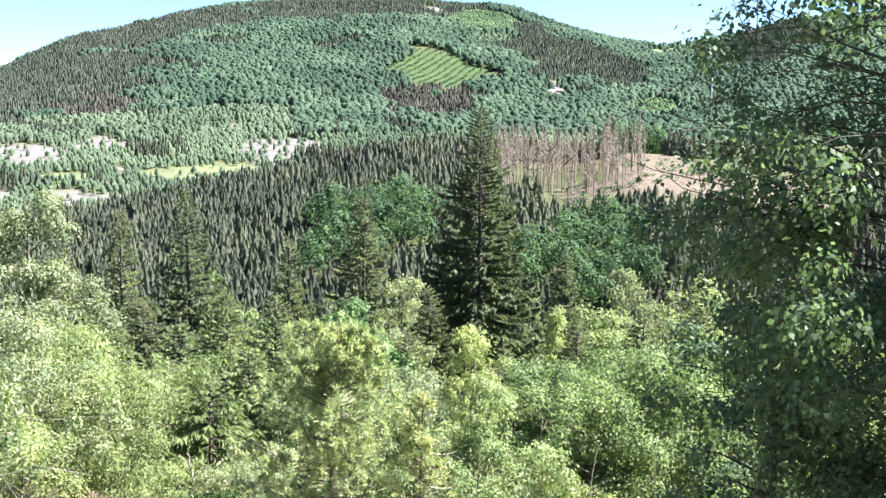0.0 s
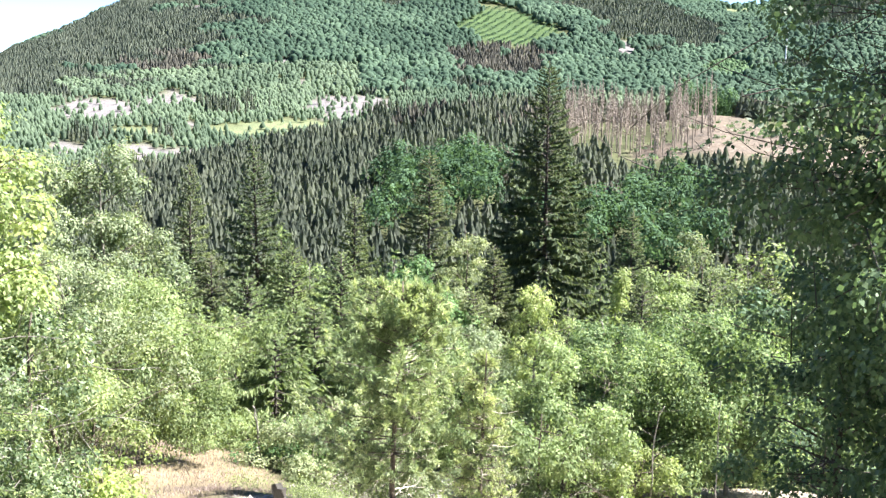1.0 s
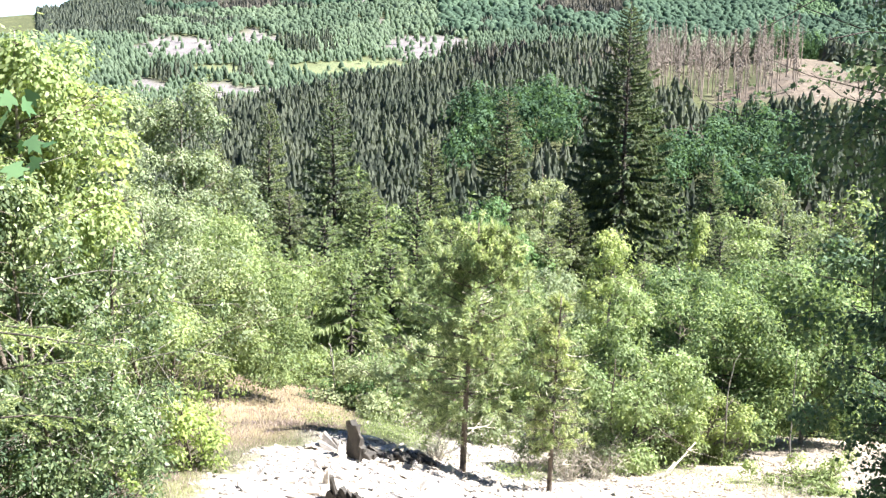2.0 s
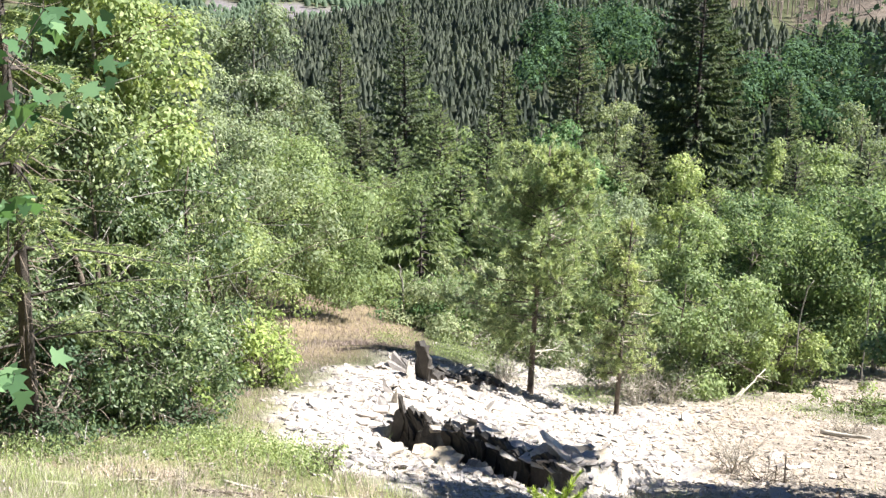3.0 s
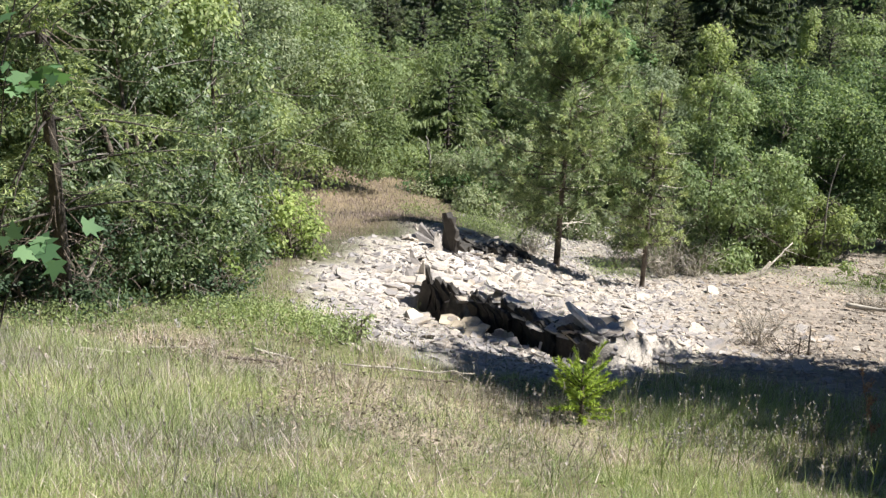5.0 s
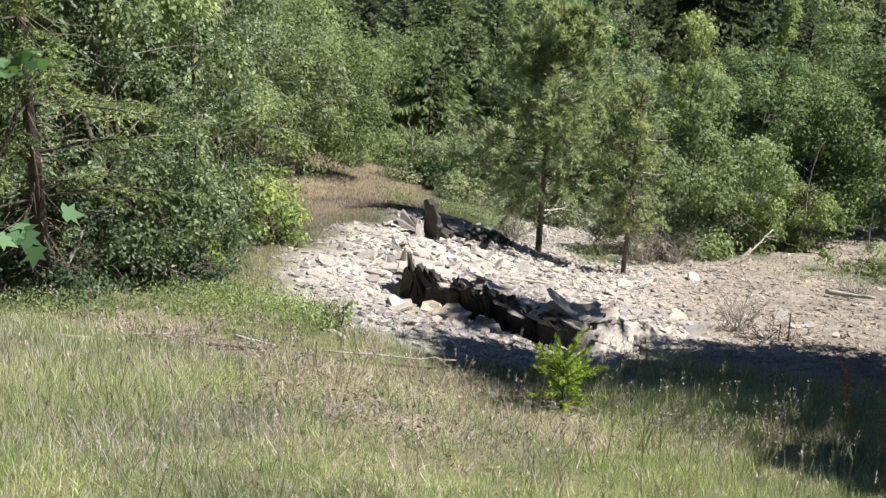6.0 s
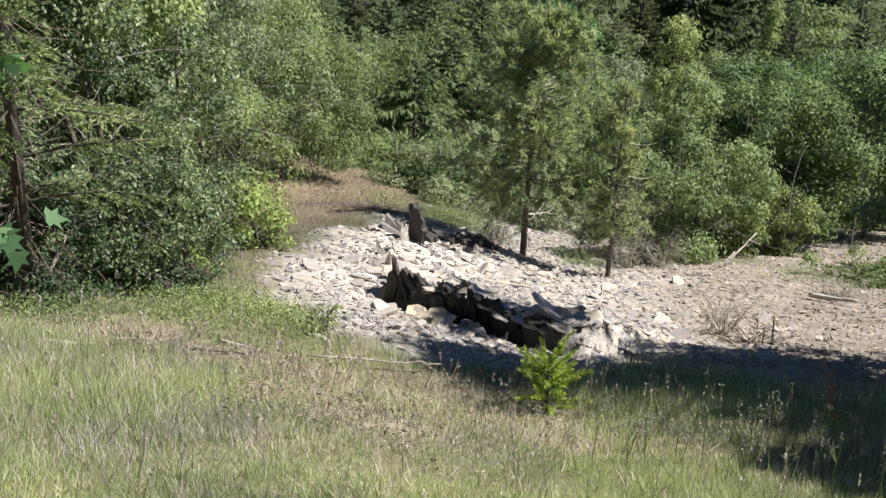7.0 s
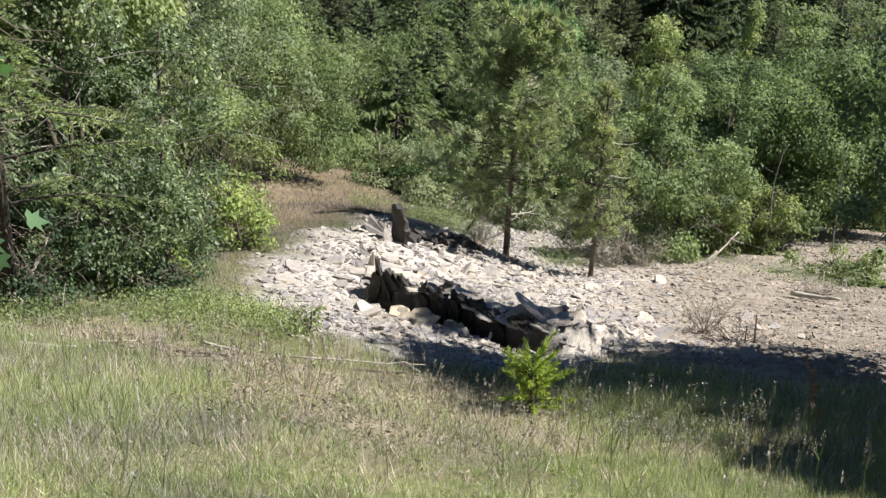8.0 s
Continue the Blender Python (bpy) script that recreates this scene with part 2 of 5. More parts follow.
def ledge_side(x, y):
    """Distance behind the broken ledge of the slate heap, and how far along it (0 to 1)."""
    ux, uy = LEDGE_B[0] - LEDGE_A[0], LEDGE_B[1] - LEDGE_A[1]
    n = math.hypot(ux, uy)
    ux, uy = ux / n, uy / n
    return (x - LEDGE_A[0]) * -uy + (y - LEDGE_A[1]) * ux + 0.09 * np.sin((x - y) * 2.6) + 0.05 * np.sin((x - y) * 7.1), ((x - LEDGE_A[0]) * ux + (y - LEDGE_A[1]) * uy) / n


def ground(x, y):
    x, y = np.asarray(x, float), np.asarray(y, float)
    d, az = np.hypot(x, y), np.degrees(np.arctan2(x, y))
    near = np.interp(d, [0, 2, 4, 6, 9, 12, 15, 19, 25, 40, 60, 100, 180, 240, 270], [0, -0.4, -1.0, -1.68, -2.75, -3.55, -4.3, -5.1, -7.0, -12.6, -20, -35, -58, -61, -59])
    near = near + 0.3 * np.exp(-(((x + 2.9) / 1.3) ** 2 + ((y - 13.2) / 1.9) ** 2))
    near = near + np.minimum(0.17 * np.maximum(0, -x - 0.8), 3) * step(60, 25, d) + np.minimum(0.04 * np.maximum(0, x), 2) * step(60, 25, d)
    s, u = ledge_side(x, y)
    along = step(-0.1, 0.02, u) * step(1.14, 1.02, u)
    near = near + along * (0.24 * step(-0.01, 0.06, s) * step(2.2, 0.3, s) - 0.24 * np.exp(-((s + 0.09) / 0.1) ** 4))
    crest = np.interp(az, [-60, -28, -17, -13.9, -9.6, -5.9, -3.6, -1.2, 3, 6, 9, 13.5, 17, 35, 60], [-50, -46, -41, -35, -28, -23, -18.5, -16, -16, -18, -13.5, -16.5, -21, -18, -18])
    foot = np.interp(az, [-40, -8, 0, 20, 40], [-45, -36, -32, -40, -30])
    top_el = np.interp(az, [-45, -28, -24.5, -23.2, -22.4, -19.6, -17, -14.5, -12, -8, -2, 0.4, 3, 5.7, 8.3, 10.4, 12, 14, 16, 20, 26, 45], [-2.5, -2.2, -1.0, 0.3, 0.95, 2.15, 3.45, 4.1, 4.8, 5.2, 5.6, 5.1, 4.9, 4.1, 3.35, 3.2, 3.3, 3.8, 4.3, 4.6, 4.4, 2.5])
    top = EYE + 1900 * np.tan(np.radians(top_el)) - 14
    pts = [(270, -59 + 0 * az), (380, crest - 9), (450, crest), (560, crest - 26), (720, foot - 22), (880, foot), (1020, foot + 14), (1200, foot * 0.4 + 10 + 0.12 * top), (1550, 0.62 * top), (1900, top), (2500, top - 60), (4600, top - 260)]
    far = pts[-1][1] + 0 * d
    for (d0, z0), (d1, z1) in reversed(list(zip(pts, pts[1:]))):
        u = np.clip((d - d0) / (d1 - d0), 0, 1)
        far = np.where(d < d1, z0 + (z1 - z0) * u, far)
    z = np.where(d < 270, near, far)
    back = 0.3 * np.minimum(d, 500) + 0.05 * d
    w = step(110, 55, np.abs(az))
    z = z * w + back * (1 - w)
    z = z + waves(x, y, 0.9) * 0.05 * step(1.5, 4, d) * step(60, 20, d) + waves(x, y, 7, 2.0) * 0.5 * step(30, 80, d) + waves(x, y, 90, 5.0) * 6 * step(900, 1300, d)
    return z


def gz(x, y):
    return float(ground(x, y))


def slate_cover(x, y):
    """How much of the ground is bare slate near the lookout, 0 to 1."""
    n = waves(x, y, 0.7, 3.0) * 0.2 + waves(x, y, 0.25, 6.0) * 0.1
    a = 1.25 - np.hypot((x + 1.25) / 1.85, (y - 11.0) / 3.2) + n
    b = 1.15 - np.hypot((x - 1.6) / 3.3, (y - 11.4) / 3.5) + n
    c = 1.1 - np.hypot((x + 0.9) / 2.1, (y - 17.4) / 3.2) + n
    e = 1.1 - np.hypot((x - 3.4) / 2.8, (y - 17.2) / 2.6) + n
    return np.clip(np.maximum(np.maximum(step(0, 0.35, a), 0.85 * step(0, 0.4, b)), 0.7 * np.maximum(step(0, 0.4, c), step(0, 0.4, e))), 0, 1) * step(7.2, 8.2, np.hypot(x, y) + n * 3)


def straw(x, y):
    """How thin and dry the meadow is, 0 to 1."""
    n = waves(x, y, 0.6, 12.0) * 0.35
    return np.maximum(step(0.0, 0.6, 1.1 - np.hypot((x + 1.0) / 1.25, (y - 5.6) / 1.5) + n), step(0.0, 0.6, 1.0 - np.hypot((x + 2.6) / 1.6, (y - 6.3) / 0.5) + n))


def patch(x, y, az, d, half_az, half_d, soft=0.3, ragged=0.4):
    """1 inside an uneven oval patch of land on that bearing, 0 outside."""
    a = np.degrees(np.arctan2(x, y))
    q = np.hypot((a - az) / half_az, (np.hypot(x, y) - d) / half_d) + ragged * waves(x, y, 0.02 * d + 4, az)
    return step(1 + soft * 0.5, 1 - soft * 0.5, q)


CLEARING = [(6.6, 392, 1.3, 14), (9.3, 415, 2.0, 34), (12.8, 412, 2.8, 34), (16.2, 402, 2.2, 30)]
SLATE_TIPS = [(-7.7, 945, 2.1, 74), (-19.0, 965, 1.8, 66), (-16.6, 1000, 0.5, 34), (-15.5, 1015, 0.6, 44), (-14.5, 1000, 0.45, 34), (-17.3, 768, 1.0, 32), (-15.2, 780, 0.9, 18), (-20.4, 800, 0.7, 24),
              (-14.8, 865, 0.3, 16), (-10.6, 1165, 0.6, 18), (-9.6, 1075, 0.35, 18), (-14.4, 1520, 0.9, 26), (5.2, 1262, 0.6, 50), (-0.3, 1800, 0.7, 30)]
MEADOWS = [(-11.4, 852, 2.7, 30), (10.4, 1800, 1.3, 110), (-17, 850, 1.2, 14)]
PLANTING = [(-0.4, 1315, 2.4, 78)]
YOUNG_FIELDS = [(2.0, 1690, 1.7, 150), (9.9, 1160, 1.4, 50)]


def cover_colour(x, y):
    """Base colour of the bare ground, with shade painted into the ledge's hollow."""
    d = np.hypot(x, y)
    c = np.zeros(x.shape + (3,)) + np.array([0.07, 0.08, 0.042])
    def lay(mask, colour):
        c[:] = c + (np.array(colour) - c) * mask[..., None]
    lay(step(13, 9, d), (0.24, 0.235, 0.125))
    lay(np.maximum(step(0.2, 0.8, waves(x, y, 1.3, 8.0)), straw(x, y)) * step(12, 8, d), (0.33, 0.295, 0.2))
    dry = patch(x, y, -16.5, 17.0, 5.0, 4.0, 0.5, 0.15)
    lay(dry * step(60, 30, d), (0.22, 0.18, 0.115))
    s = slate_cover(x, y)
    lay(s, (0.47, 0.435, 0.39))
    lay(s * step(-0.6, 1.5, x), (0.3, 0.26, 0.215))
    # painted shade: a darker band along the hollow under the ledge
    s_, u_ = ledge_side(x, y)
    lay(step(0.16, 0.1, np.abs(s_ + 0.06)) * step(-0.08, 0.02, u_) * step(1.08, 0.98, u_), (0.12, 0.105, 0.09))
    for p in CLEARING:
        lay(patch(x, y, *p, 0.4, 0.55), (0.122, 0.103, 0.087))
    for p in MEADOWS:
        lay(patch(x, y, *p), (0.13, 0.155, 0.085))
    for p in PLANTING + YOUNG_FIELDS:
        lay(patch(x, y, *p, 0.15, 0.12), (0.052, 0.085, 0.036))
    for p in SLATE_TIPS:
        lay(patch(x, y, *p, 0.4, 0.6), (0.15, 0.142, 0.148))
    return c


def build_ground():
    az = np.radians(np.concatenate([np.arange(-180, -40, 3.0), np.arange(-40, 30, 0.4), np.arange(30, 180, 3.0)]))
    rr = np.concatenate([np.geomspace(0.4, 5, 30), np.geomspace(5, 21, 190)[1:], np.geomspace(21, 250, 60)[1:], np.geomspace(250, 4700, 130)[1:]])
    R, A = np.meshgrid(rr, az, indexing="ij")
    x, y = R * np.sin(A), R * np.cos(A)
    z = ground(x, y)
    na = len(az)
    v = np.stack([x, y, z], -1).reshape(-1, 3)
    i, j = np.meshgrid(np.arange(len(rr) - 1), np.arange(na), indexing="ij")
    q = np.stack([i * na + j, (i + 1) * na + j, (i + 1) * na + (j + 1) % na, i * na + (j + 1) % na], -1).reshape(-1, 4)[:, ::-1]
    me = bpy.data.meshes.new("ground")
    me.from_pydata(v.tolist(), [], q.tolist() + [tuple(range(na))[::-1]])
    col = me.color_attributes.new("cover", "FLOAT_COLOR", "POINT")
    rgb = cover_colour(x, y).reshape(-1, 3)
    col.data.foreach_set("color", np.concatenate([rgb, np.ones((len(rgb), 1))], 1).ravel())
    me.polygons.foreach_set("use_smooth", [True] * len(me.polygons))
    m, n, l, p, out = material("ground_cover")
    a = n.new("ShaderNodeAttribute")
    a.attribute_name = "cover"
    c = mixed(n, l, 1.0, a.outputs["Color"], ramp(n, l, noise_at(n, l, 0.08, 8.0, 0.7), [(0.3, (0.7, 0.72, 0.75)), (0.7, (1.25, 1.2, 1.15))]), "MULTIPLY")
    c = mixed(n, l, 1.0, c, ramp(n, l, noise_at(n, l, 0.6, 6.0, 0.75), [(0.35, (0.62, 0.62, 0.6)), (0.65, (1.3, 1.27, 1.25))]), "MULTIPLY")
    c = mixed(n, l, 1.0, c, ramp(n, l, noise_at(n, l, 14, 6.0, 0.75), [(0.32, (0.55, 0.55, 0.55)), (0.68, (1.4, 1.4, 1.4))]), "MULTIPLY")
    l.new(c, p.inputs["Base Color"])
    p.inputs["Roughness"].default_value = 0.95
    p.inputs["Specular IOR Level"].default_value = 0.1
    bumped(n, l, p, noise_at(n, l, 22, 8.0, 0.75), 0.8, 0.03)
    me.materials.append(m)
    return tagged(new("ground", me), "hillside of grass, bare slate and forest floor falling to a valley", "ground", kind="structure")


build_ground()


# ---------------------------------------------------------------- tree makers (each stands on the origin)
def bent(rng, a, b, n, sag=0.0, wander=0.05):
    u = np.linspace(0, 1, n)[:, None]
    a, b = np.asarray(a, float), np.asarray(b, float)
    ln = np.linalg.norm(b - a)
    p = a + (b - a) * u + np.array([0, 0, 1.0]) * (sag * ln * 4 * u * (1 - u))
    w = np.cumsum(rng.normal(size=(n, 3)), 0) * wander * ln / n
    return p + (w - w * 0) * u


def spruce(name, rng, h, r, mat, bare=0.12, density=1.0, twig=0.34, droop=0.35, gaps=0.15, bark=None, sides=6, slim=0.3, fall=1.0):
    """A spruce: whorls of drooping boughs hung with twigs, open to the trunk here and there."""
    root = new(name)
    t, c = Heap(), Heap()
    lean = rng.normal(size=2) * 0.01 * h
    axis = lambda z: np.array([lean[0] * (z / h) ** 2, lean[1] * (z / h) ** 2, z])
    zs = np.linspace(-0.4, h, 10)
    t.tube([axis(z) for z in zs], np.interp(zs, [-0.4, h], [0.011 * h + 0.02, 0.012]), sides)
    z = bare * h
    while z < h * 0.985:
        u = z / h
        reach = r * min(1.0, (1 - u) * 1.25 + 0.02) ** 0.85 * (0.75 + 0.25 * min(1, u * 4))
        k = rng.integers(4, 7)
        a0 = rng.uniform(0, 6.28)
        for j in range(k):
            if rng.random() < gaps:
                continue
            ang = a0 + j * 6.283 / k + rng.normal() * 0.25
            ln = reach * rng.uniform(0.6, 1.12) + 0.08
            out = np.array([math.cos(ang), math.sin(ang), 0])
            start = axis(z)
            rise = 0.35 * u - droop * (1 - u)
            tip = start + out * ln + np.array([0, 0, ln * rise])
            b = bent(rng, start, tip, 6, 0.04 if u > 0.5 else -0.06, 0.08)
            b[-1, 2] += 0.10 * ln
            if sides > 4:
                t.tube(b, np.linspace(0.012 + 0.009 * ln, 0.004, 6), 3)
            m = max(10, int(ln / twig * 24 * density))
            s = rng.uniform(0.12, 1.0, m) ** 0.8
            pos = np.stack([np.interp(s, np.linspace(0, 1, 6), b[:, q]) for q in range(3)], 1)
            side = np.array([-out[1], out[0], 0]) * rng.choice([-1, 1], m)[:, None]
            hang = rng.uniform(0.2, 1.5, (m, 1)) * (1 - 0.6 * u) * fall
            dirs = side * rng.uniform(0.2, 0.9, (m, 1)) + out * rng.uniform(0.3, 0.9, (m, 1)) - np.array([0, 0, 1.0]) * hang
            size = twig * rng.uniform(0.6, 1.25, m) * (1.15 - 0.55 * u) * np.minimum(1, 0.35 + ln / r)
            c.sheets(thorns(rng, pos, dirs, size, slim), 3)
        z += max(0.1, min(0.42, twig * 0.8) * rng.uniform(0.7, 1.1) * (1.05 - 0.45 * u))
    m = 14
    c.sheets(leaves(rng, np.array([axis(h * q) for q in np.linspace(0.96, 0.995, m)]), rng.normal(size=(m, 3)) * 0.5 + np.array([0, 0, 0.8]), twig * 0.6, 0.3), 4)
    part("trunk", t, bark or BARK, root, smooth=True)
    part("crown", c, mat, root)
    return root


def broadleaf(name, rng, h, r, mat, leaf=0.06, count=6000, bare=0.2, bark=None, slim=0.6, shape="oval", limbs=26, lump=0.24, stems=1, droop=0.0, twigs=True, tufts=70, limit=9.0, top=1.0, cover=0.8, quads=True, twigwood=None, fine=1.0):
    """A broadleaved tree or bush: stems, limbs and twigs, with leaves crowded round the twigs."""
    root = new(name)
    t, c, fork = Heap(), Heap(), Heap()
    ends = []
    per = max(3, limbs // stems)
    for s in range(stems):
        a = rng.uniform(0, 6.28)
        off = (0.12 * r if stems > 1 else 0.0) * np.array([math.cos(a), math.sin(a), 0])
        tip = np.array([rng.normal() * 0.1 * r, rng.normal() * 0.1 * r, h * rng.uniform(0.86, 0.95)]) + off * (5.0 if stems > 1 else 0)
        if stems > 1:
            tip[2] *= rng.uniform(0.6, 1.0)
        stem = bent(rng, off + np.array([0, 0, -0.15]), tip, 9, 0.0, 0.10)
        t.tube(stem, np.linspace(0.011 * h + 0.008, 0.006, 9), 6)
        ends.append(stem[-1])
        for k in range(per):
            u = bare + (0.97 - bare) * (k + rng.random()) / per
            base = np.array([np.interp(u, np.linspace(0, 1, 9), stem[:, q]) for q in range(3)])
            v = (u - bare) / (1 - bare)
            env = {"oval": math.sin(math.pi * min(1, 0.12 + 0.83 * v)) ** 0.7, "cone": (1 - v) ** 0.7 * 0.95 + 0.08, "dome": math.sqrt(max(0.05, 1 - v * v))}[shape]
            ang = rng.uniform(0, 6.28)
            ln = r * env * rng.uniform(0.55, 1.15)
            tip2 = base + np.array([math.cos(ang) * ln, math.sin(ang) * ln, ln * rng.uniform(0.1, 0.75) - droop * ln])
            limb = bent(rng, base, tip2, 6, 0.05, 0.22)
            fork.tube(limb, np.linspace(0.006 + 0.008 * ln, 0.003, 6) * fine, 4)
            for q in range(2, 6):
                ends.append(limb[q])
                if twigs:
                    e2 = limb[q] + rng.normal(size=3) * 0.28 * ln * np.array([1, 1, 0.7]) + np.array([0, 0, 0.06 * ln])
                    tw = bent(rng, limb[q], e2, 4, 0, 0.2)
                    fork.tube(tw, np.linspace(0.005, 0.002, 4), 3)
                    ends += [tw[-1], tw[-2]]
    ends = np.array(ends)
    ends = ends[np.hypot(ends[:, 0], ends[:, 1]) < limit]
    weight = np.where(ends[:, 2] > 0.6 * h, top, 1.0) * (0.25 + np.hypot(ends[:, 0], ends[:, 1]) / r)
    pick = rng.choice(len(ends), min(tufts, len(ends)), replace=False, p=weight / weight.sum())
    radii = lump * r * rng.uniform(0.55, 1.35, len(pick))
    centres = ends[pick] - np.array([0, 0, 1.0]) * (radii * 0.3)[:, None]
    c.sheets(foliage_shell(rng, centres, radii, leaf, slim, cover, count, 0.72 + droop, quads, 0.5 + droop), 4 if quads else 3)
    part("trunk", t, bark or BARK, root, smooth=True)
    tagged(part("branchwork", fork, twigwood or BARK, root, smooth=True), kind="stuff")
    part("crown", c, mat, root)
    return root


def pine(name, rng, h, r, mat, count=1500, bare=0.22, needle=0.07, bark=None):
    """A young pine: open whorls of rising boughs with brushes of long needles."""
    root = new(name)
    t, c = Heap(), Heap()
    stem = bent(rng, (0, 0, -0.2), (0.02 * h, 0, h), 10, 0, 0.04)
    t.tube(stem, np.linspace(0.013 * h + 0.005, 0.008, 10), 7)
    spots, ways = [], []
    z = bare
    while z < 0.98:
        v = (z - bare) / (1 - bare)
        for j in range(rng.integers(4, 7)):
            ang = rng.uniform(0, 6.28)
            ln = r * (1.05 - v) ** 0.6 * rng.uniform(0.55, 1.1) * (0.7 + 0.3 * min(1, v * 3))
            base = np.array([np.interp(z, np.linspace(0, 1, 10), stem[:, q]) for q in range(3)])
            out = np.array([math.cos(ang), math.sin(ang), 0.15 + 0.6 * v])
            b = bent(rng, base, base + out * ln, 7, -0.05, 0.2)
            t.tube(b, np.linspace(0.006 + 0.006 * ln, 0.003, 7), 4)
            for q in range(2, 7):
                for _ in range(2):
                    e = b[q] + (rng.normal(size=3) * 0.2 + out * 0.12) * ln
                    t.tube(np.array([b[q], (b[q] + e) / 2, e]), [0.004, 0.003, 0.002], 3)
                    for f in (0.45, 0.8, 1.0):
                        spots.append(b[q] + (e - b[q]) * f)
                        ways.append(unit(e - b[q]) + np.array([0, 0, 0.4]))
        z += rng.uniform(0.045, 0.075)
    spots, ways = np.array(spots), np.array(ways)
    pick = rng.permutation(len(spots))[:count]
    k = 24
    at = np.repeat(spots[pick], k, 0) + rng.normal(size=(len(pick) * k, 3)) * 0.012
    way = np.repeat(unit(ways[pick]), k, 0) * 0.7 + rng.normal(size=(len(pick) * k, 3)) * 0.55
    c.sheets(leaves(rng, at, way, needle * rng.uniform(0.7, 1.2, len(at)), 0.17, 0.0), 4)
    bare_wood = Heap()
    for k in range(60):
        z = h * rng.uniform(0.12, 0.75)
        a = rng.uniform(0, 6.28)
        ln = r * rng.uniform(0.3, 0.8)
        base = np.array([np.interp(z, stem[:, 2], stem[:, 0]), np.interp(z, stem[:, 2], stem[:, 1]), z])
        bare_wood.tube(bent(rng, base, base + np.array([math.cos(a) * ln, math.sin(a) * ln, ln * rng.uniform(-0.3, 0.4)]), 5, -0.05, 0.3), np.linspace(0.007, 0.002, 5), 3)
    tagged(part("branchwork", bare_wood, DEADWOOD, root, "bare grey dead twigs"), kind="stuff")
    part("trunk", t, bark or PINEBARK, root, smooth=True)
    part("crown", c, mat, root)
    return root


def stand(ob, az, d, turn=0.0, scale=1.0, sink=0.03, lean=0.0):
    x, y = bearing(az, d)
    ob.matrix_basis = pose(x, y, gz(x, y) - sink, lean, 0, turn) @ Matrix.Diagonal((scale, scale, scale, 1))
    return ob


def reach(az, d, el):
    """The height of a tree there whose tip stands el degrees over the lookout's eye level."""
    return EYE + d * math.tan(radians(el)) - gz(*bearing(az, d))


# ---------------------------------------------------------------- far woods
def spread(rng, n, az0, az1, d0, d1):
    """Places strewn evenly over a sector of land."""
    a, d = np.radians(rng.uniform(az0, az1, n)), np.sqrt(rng.uniform(d0 * d0, d1 * d1, n))
    return d * np.sin(a), d * np.cos(a)


def thinned(x, y, gap):
    """Keeps places that stand about `gap` apart."""
    seen, keep = {}, []
    for i, (u, v) in enumerate(zip(x, y)):
        key = (int(u // gap), int(v // gap))
        if seen.setdefault(key, 0) < 1:
            seen[key] += 1
            keep.append(i)
    return np.array(keep, int)


def far_conifers(heap, rng, x, y, h, w, tiers, points):
    """Conifers as ragged stacked skirts of boughs round a spire."""
    n = len(x)
    z = ground(x, y)
    k = points * 2
    lean = rng.normal(size=(n, 2)) * 0.015 * h[:, None]
    for t in range(tiers):
        low = 0.1 + 0.9 * t / tiers - 0.1 / tiers
        high = min(1.0, low + 1.75 / tiers)
        a = rng.uniform(0, 6.283, (n, 1)) + (np.arange(k) + rng.uniform(-0.3, 0.3, (n, k))) / k * 6.283
        r = w[:, None] * (1 - low) ** 0.8 * np.where(np.arange(k) % 2, 0.55, 1.0) * rng.uniform(0.75, 1.2, (n, k))
        drop = np.where(np.arange(k) % 2, 0.22, -0.1) * h[:, None] / tiers * rng.uniform(0.6, 1.4, (n, k))
        cx, cy = x + lean[:, 0] * low, y + lean[:, 1] * low
        ring = np.stack([cx[:, None] + r * np.cos(a), cy[:, None] + r * np.sin(a), (z + low * h)[:, None] + drop], -1)
        peak = np.repeat(np.stack([cx, cy, z + high * h], -1)[:, None], k, 1)
        heap.sheets(np.stack([ring, np.roll(ring, -1, 1), peak], 2).reshape(-1, 3, 3), 3)


def far_domes(heap, rng, x, y, h, w, sides=6, rings_at=((0.3, 1.0), (0.82, 0.76))):
    """Round far crowns: uneven faceted domes."""
    n = len(x)
    z = ground(x, y)
    rings = []
    for lift, rad in rings_at:
        ang = (np.arange(sides) + rng.uniform(0, 1, (n, 1))) / sides * 2 * np.pi
        k = rng.uniform(0.65, 1.3, (n, sides))
        rings.append(np.stack([x[:, None] + w[:, None] * rad * k * np.cos(ang), y[:, None] + w[:, None] * rad * k * np.sin(ang), z[:, None] + h[:, None] * (lift + rng.uniform(-0.12, 0.1, (n, sides)))], -1))
    tip = np.stack([x, y, z + h], -1)[:, None]
    v = np.concatenate(rings + [tip], 1)
    m = v.shape[1]
    i = np.arange(sides)
    j = (i + 1) % sides
    faces = [np.stack([r * sides + i, r * sides + j, (r + 1) * sides + j], -1) for r in range(1)] + [np.stack([r * sides + i, (r + 1) * sides + j, (r + 1) * sides + i], -1) for r in range(1)] + [np.stack([sides + i, sides + j, 2 * sides + 0 * i], -1)]
    f = np.concatenate(faces)[None] + np.arange(n)[:, None, None] * m + heap.n
    heap.v.append(v.reshape(-1, 3))
    heap.f += f.reshape(-1, 3).tolist()
    heap.n += n * m


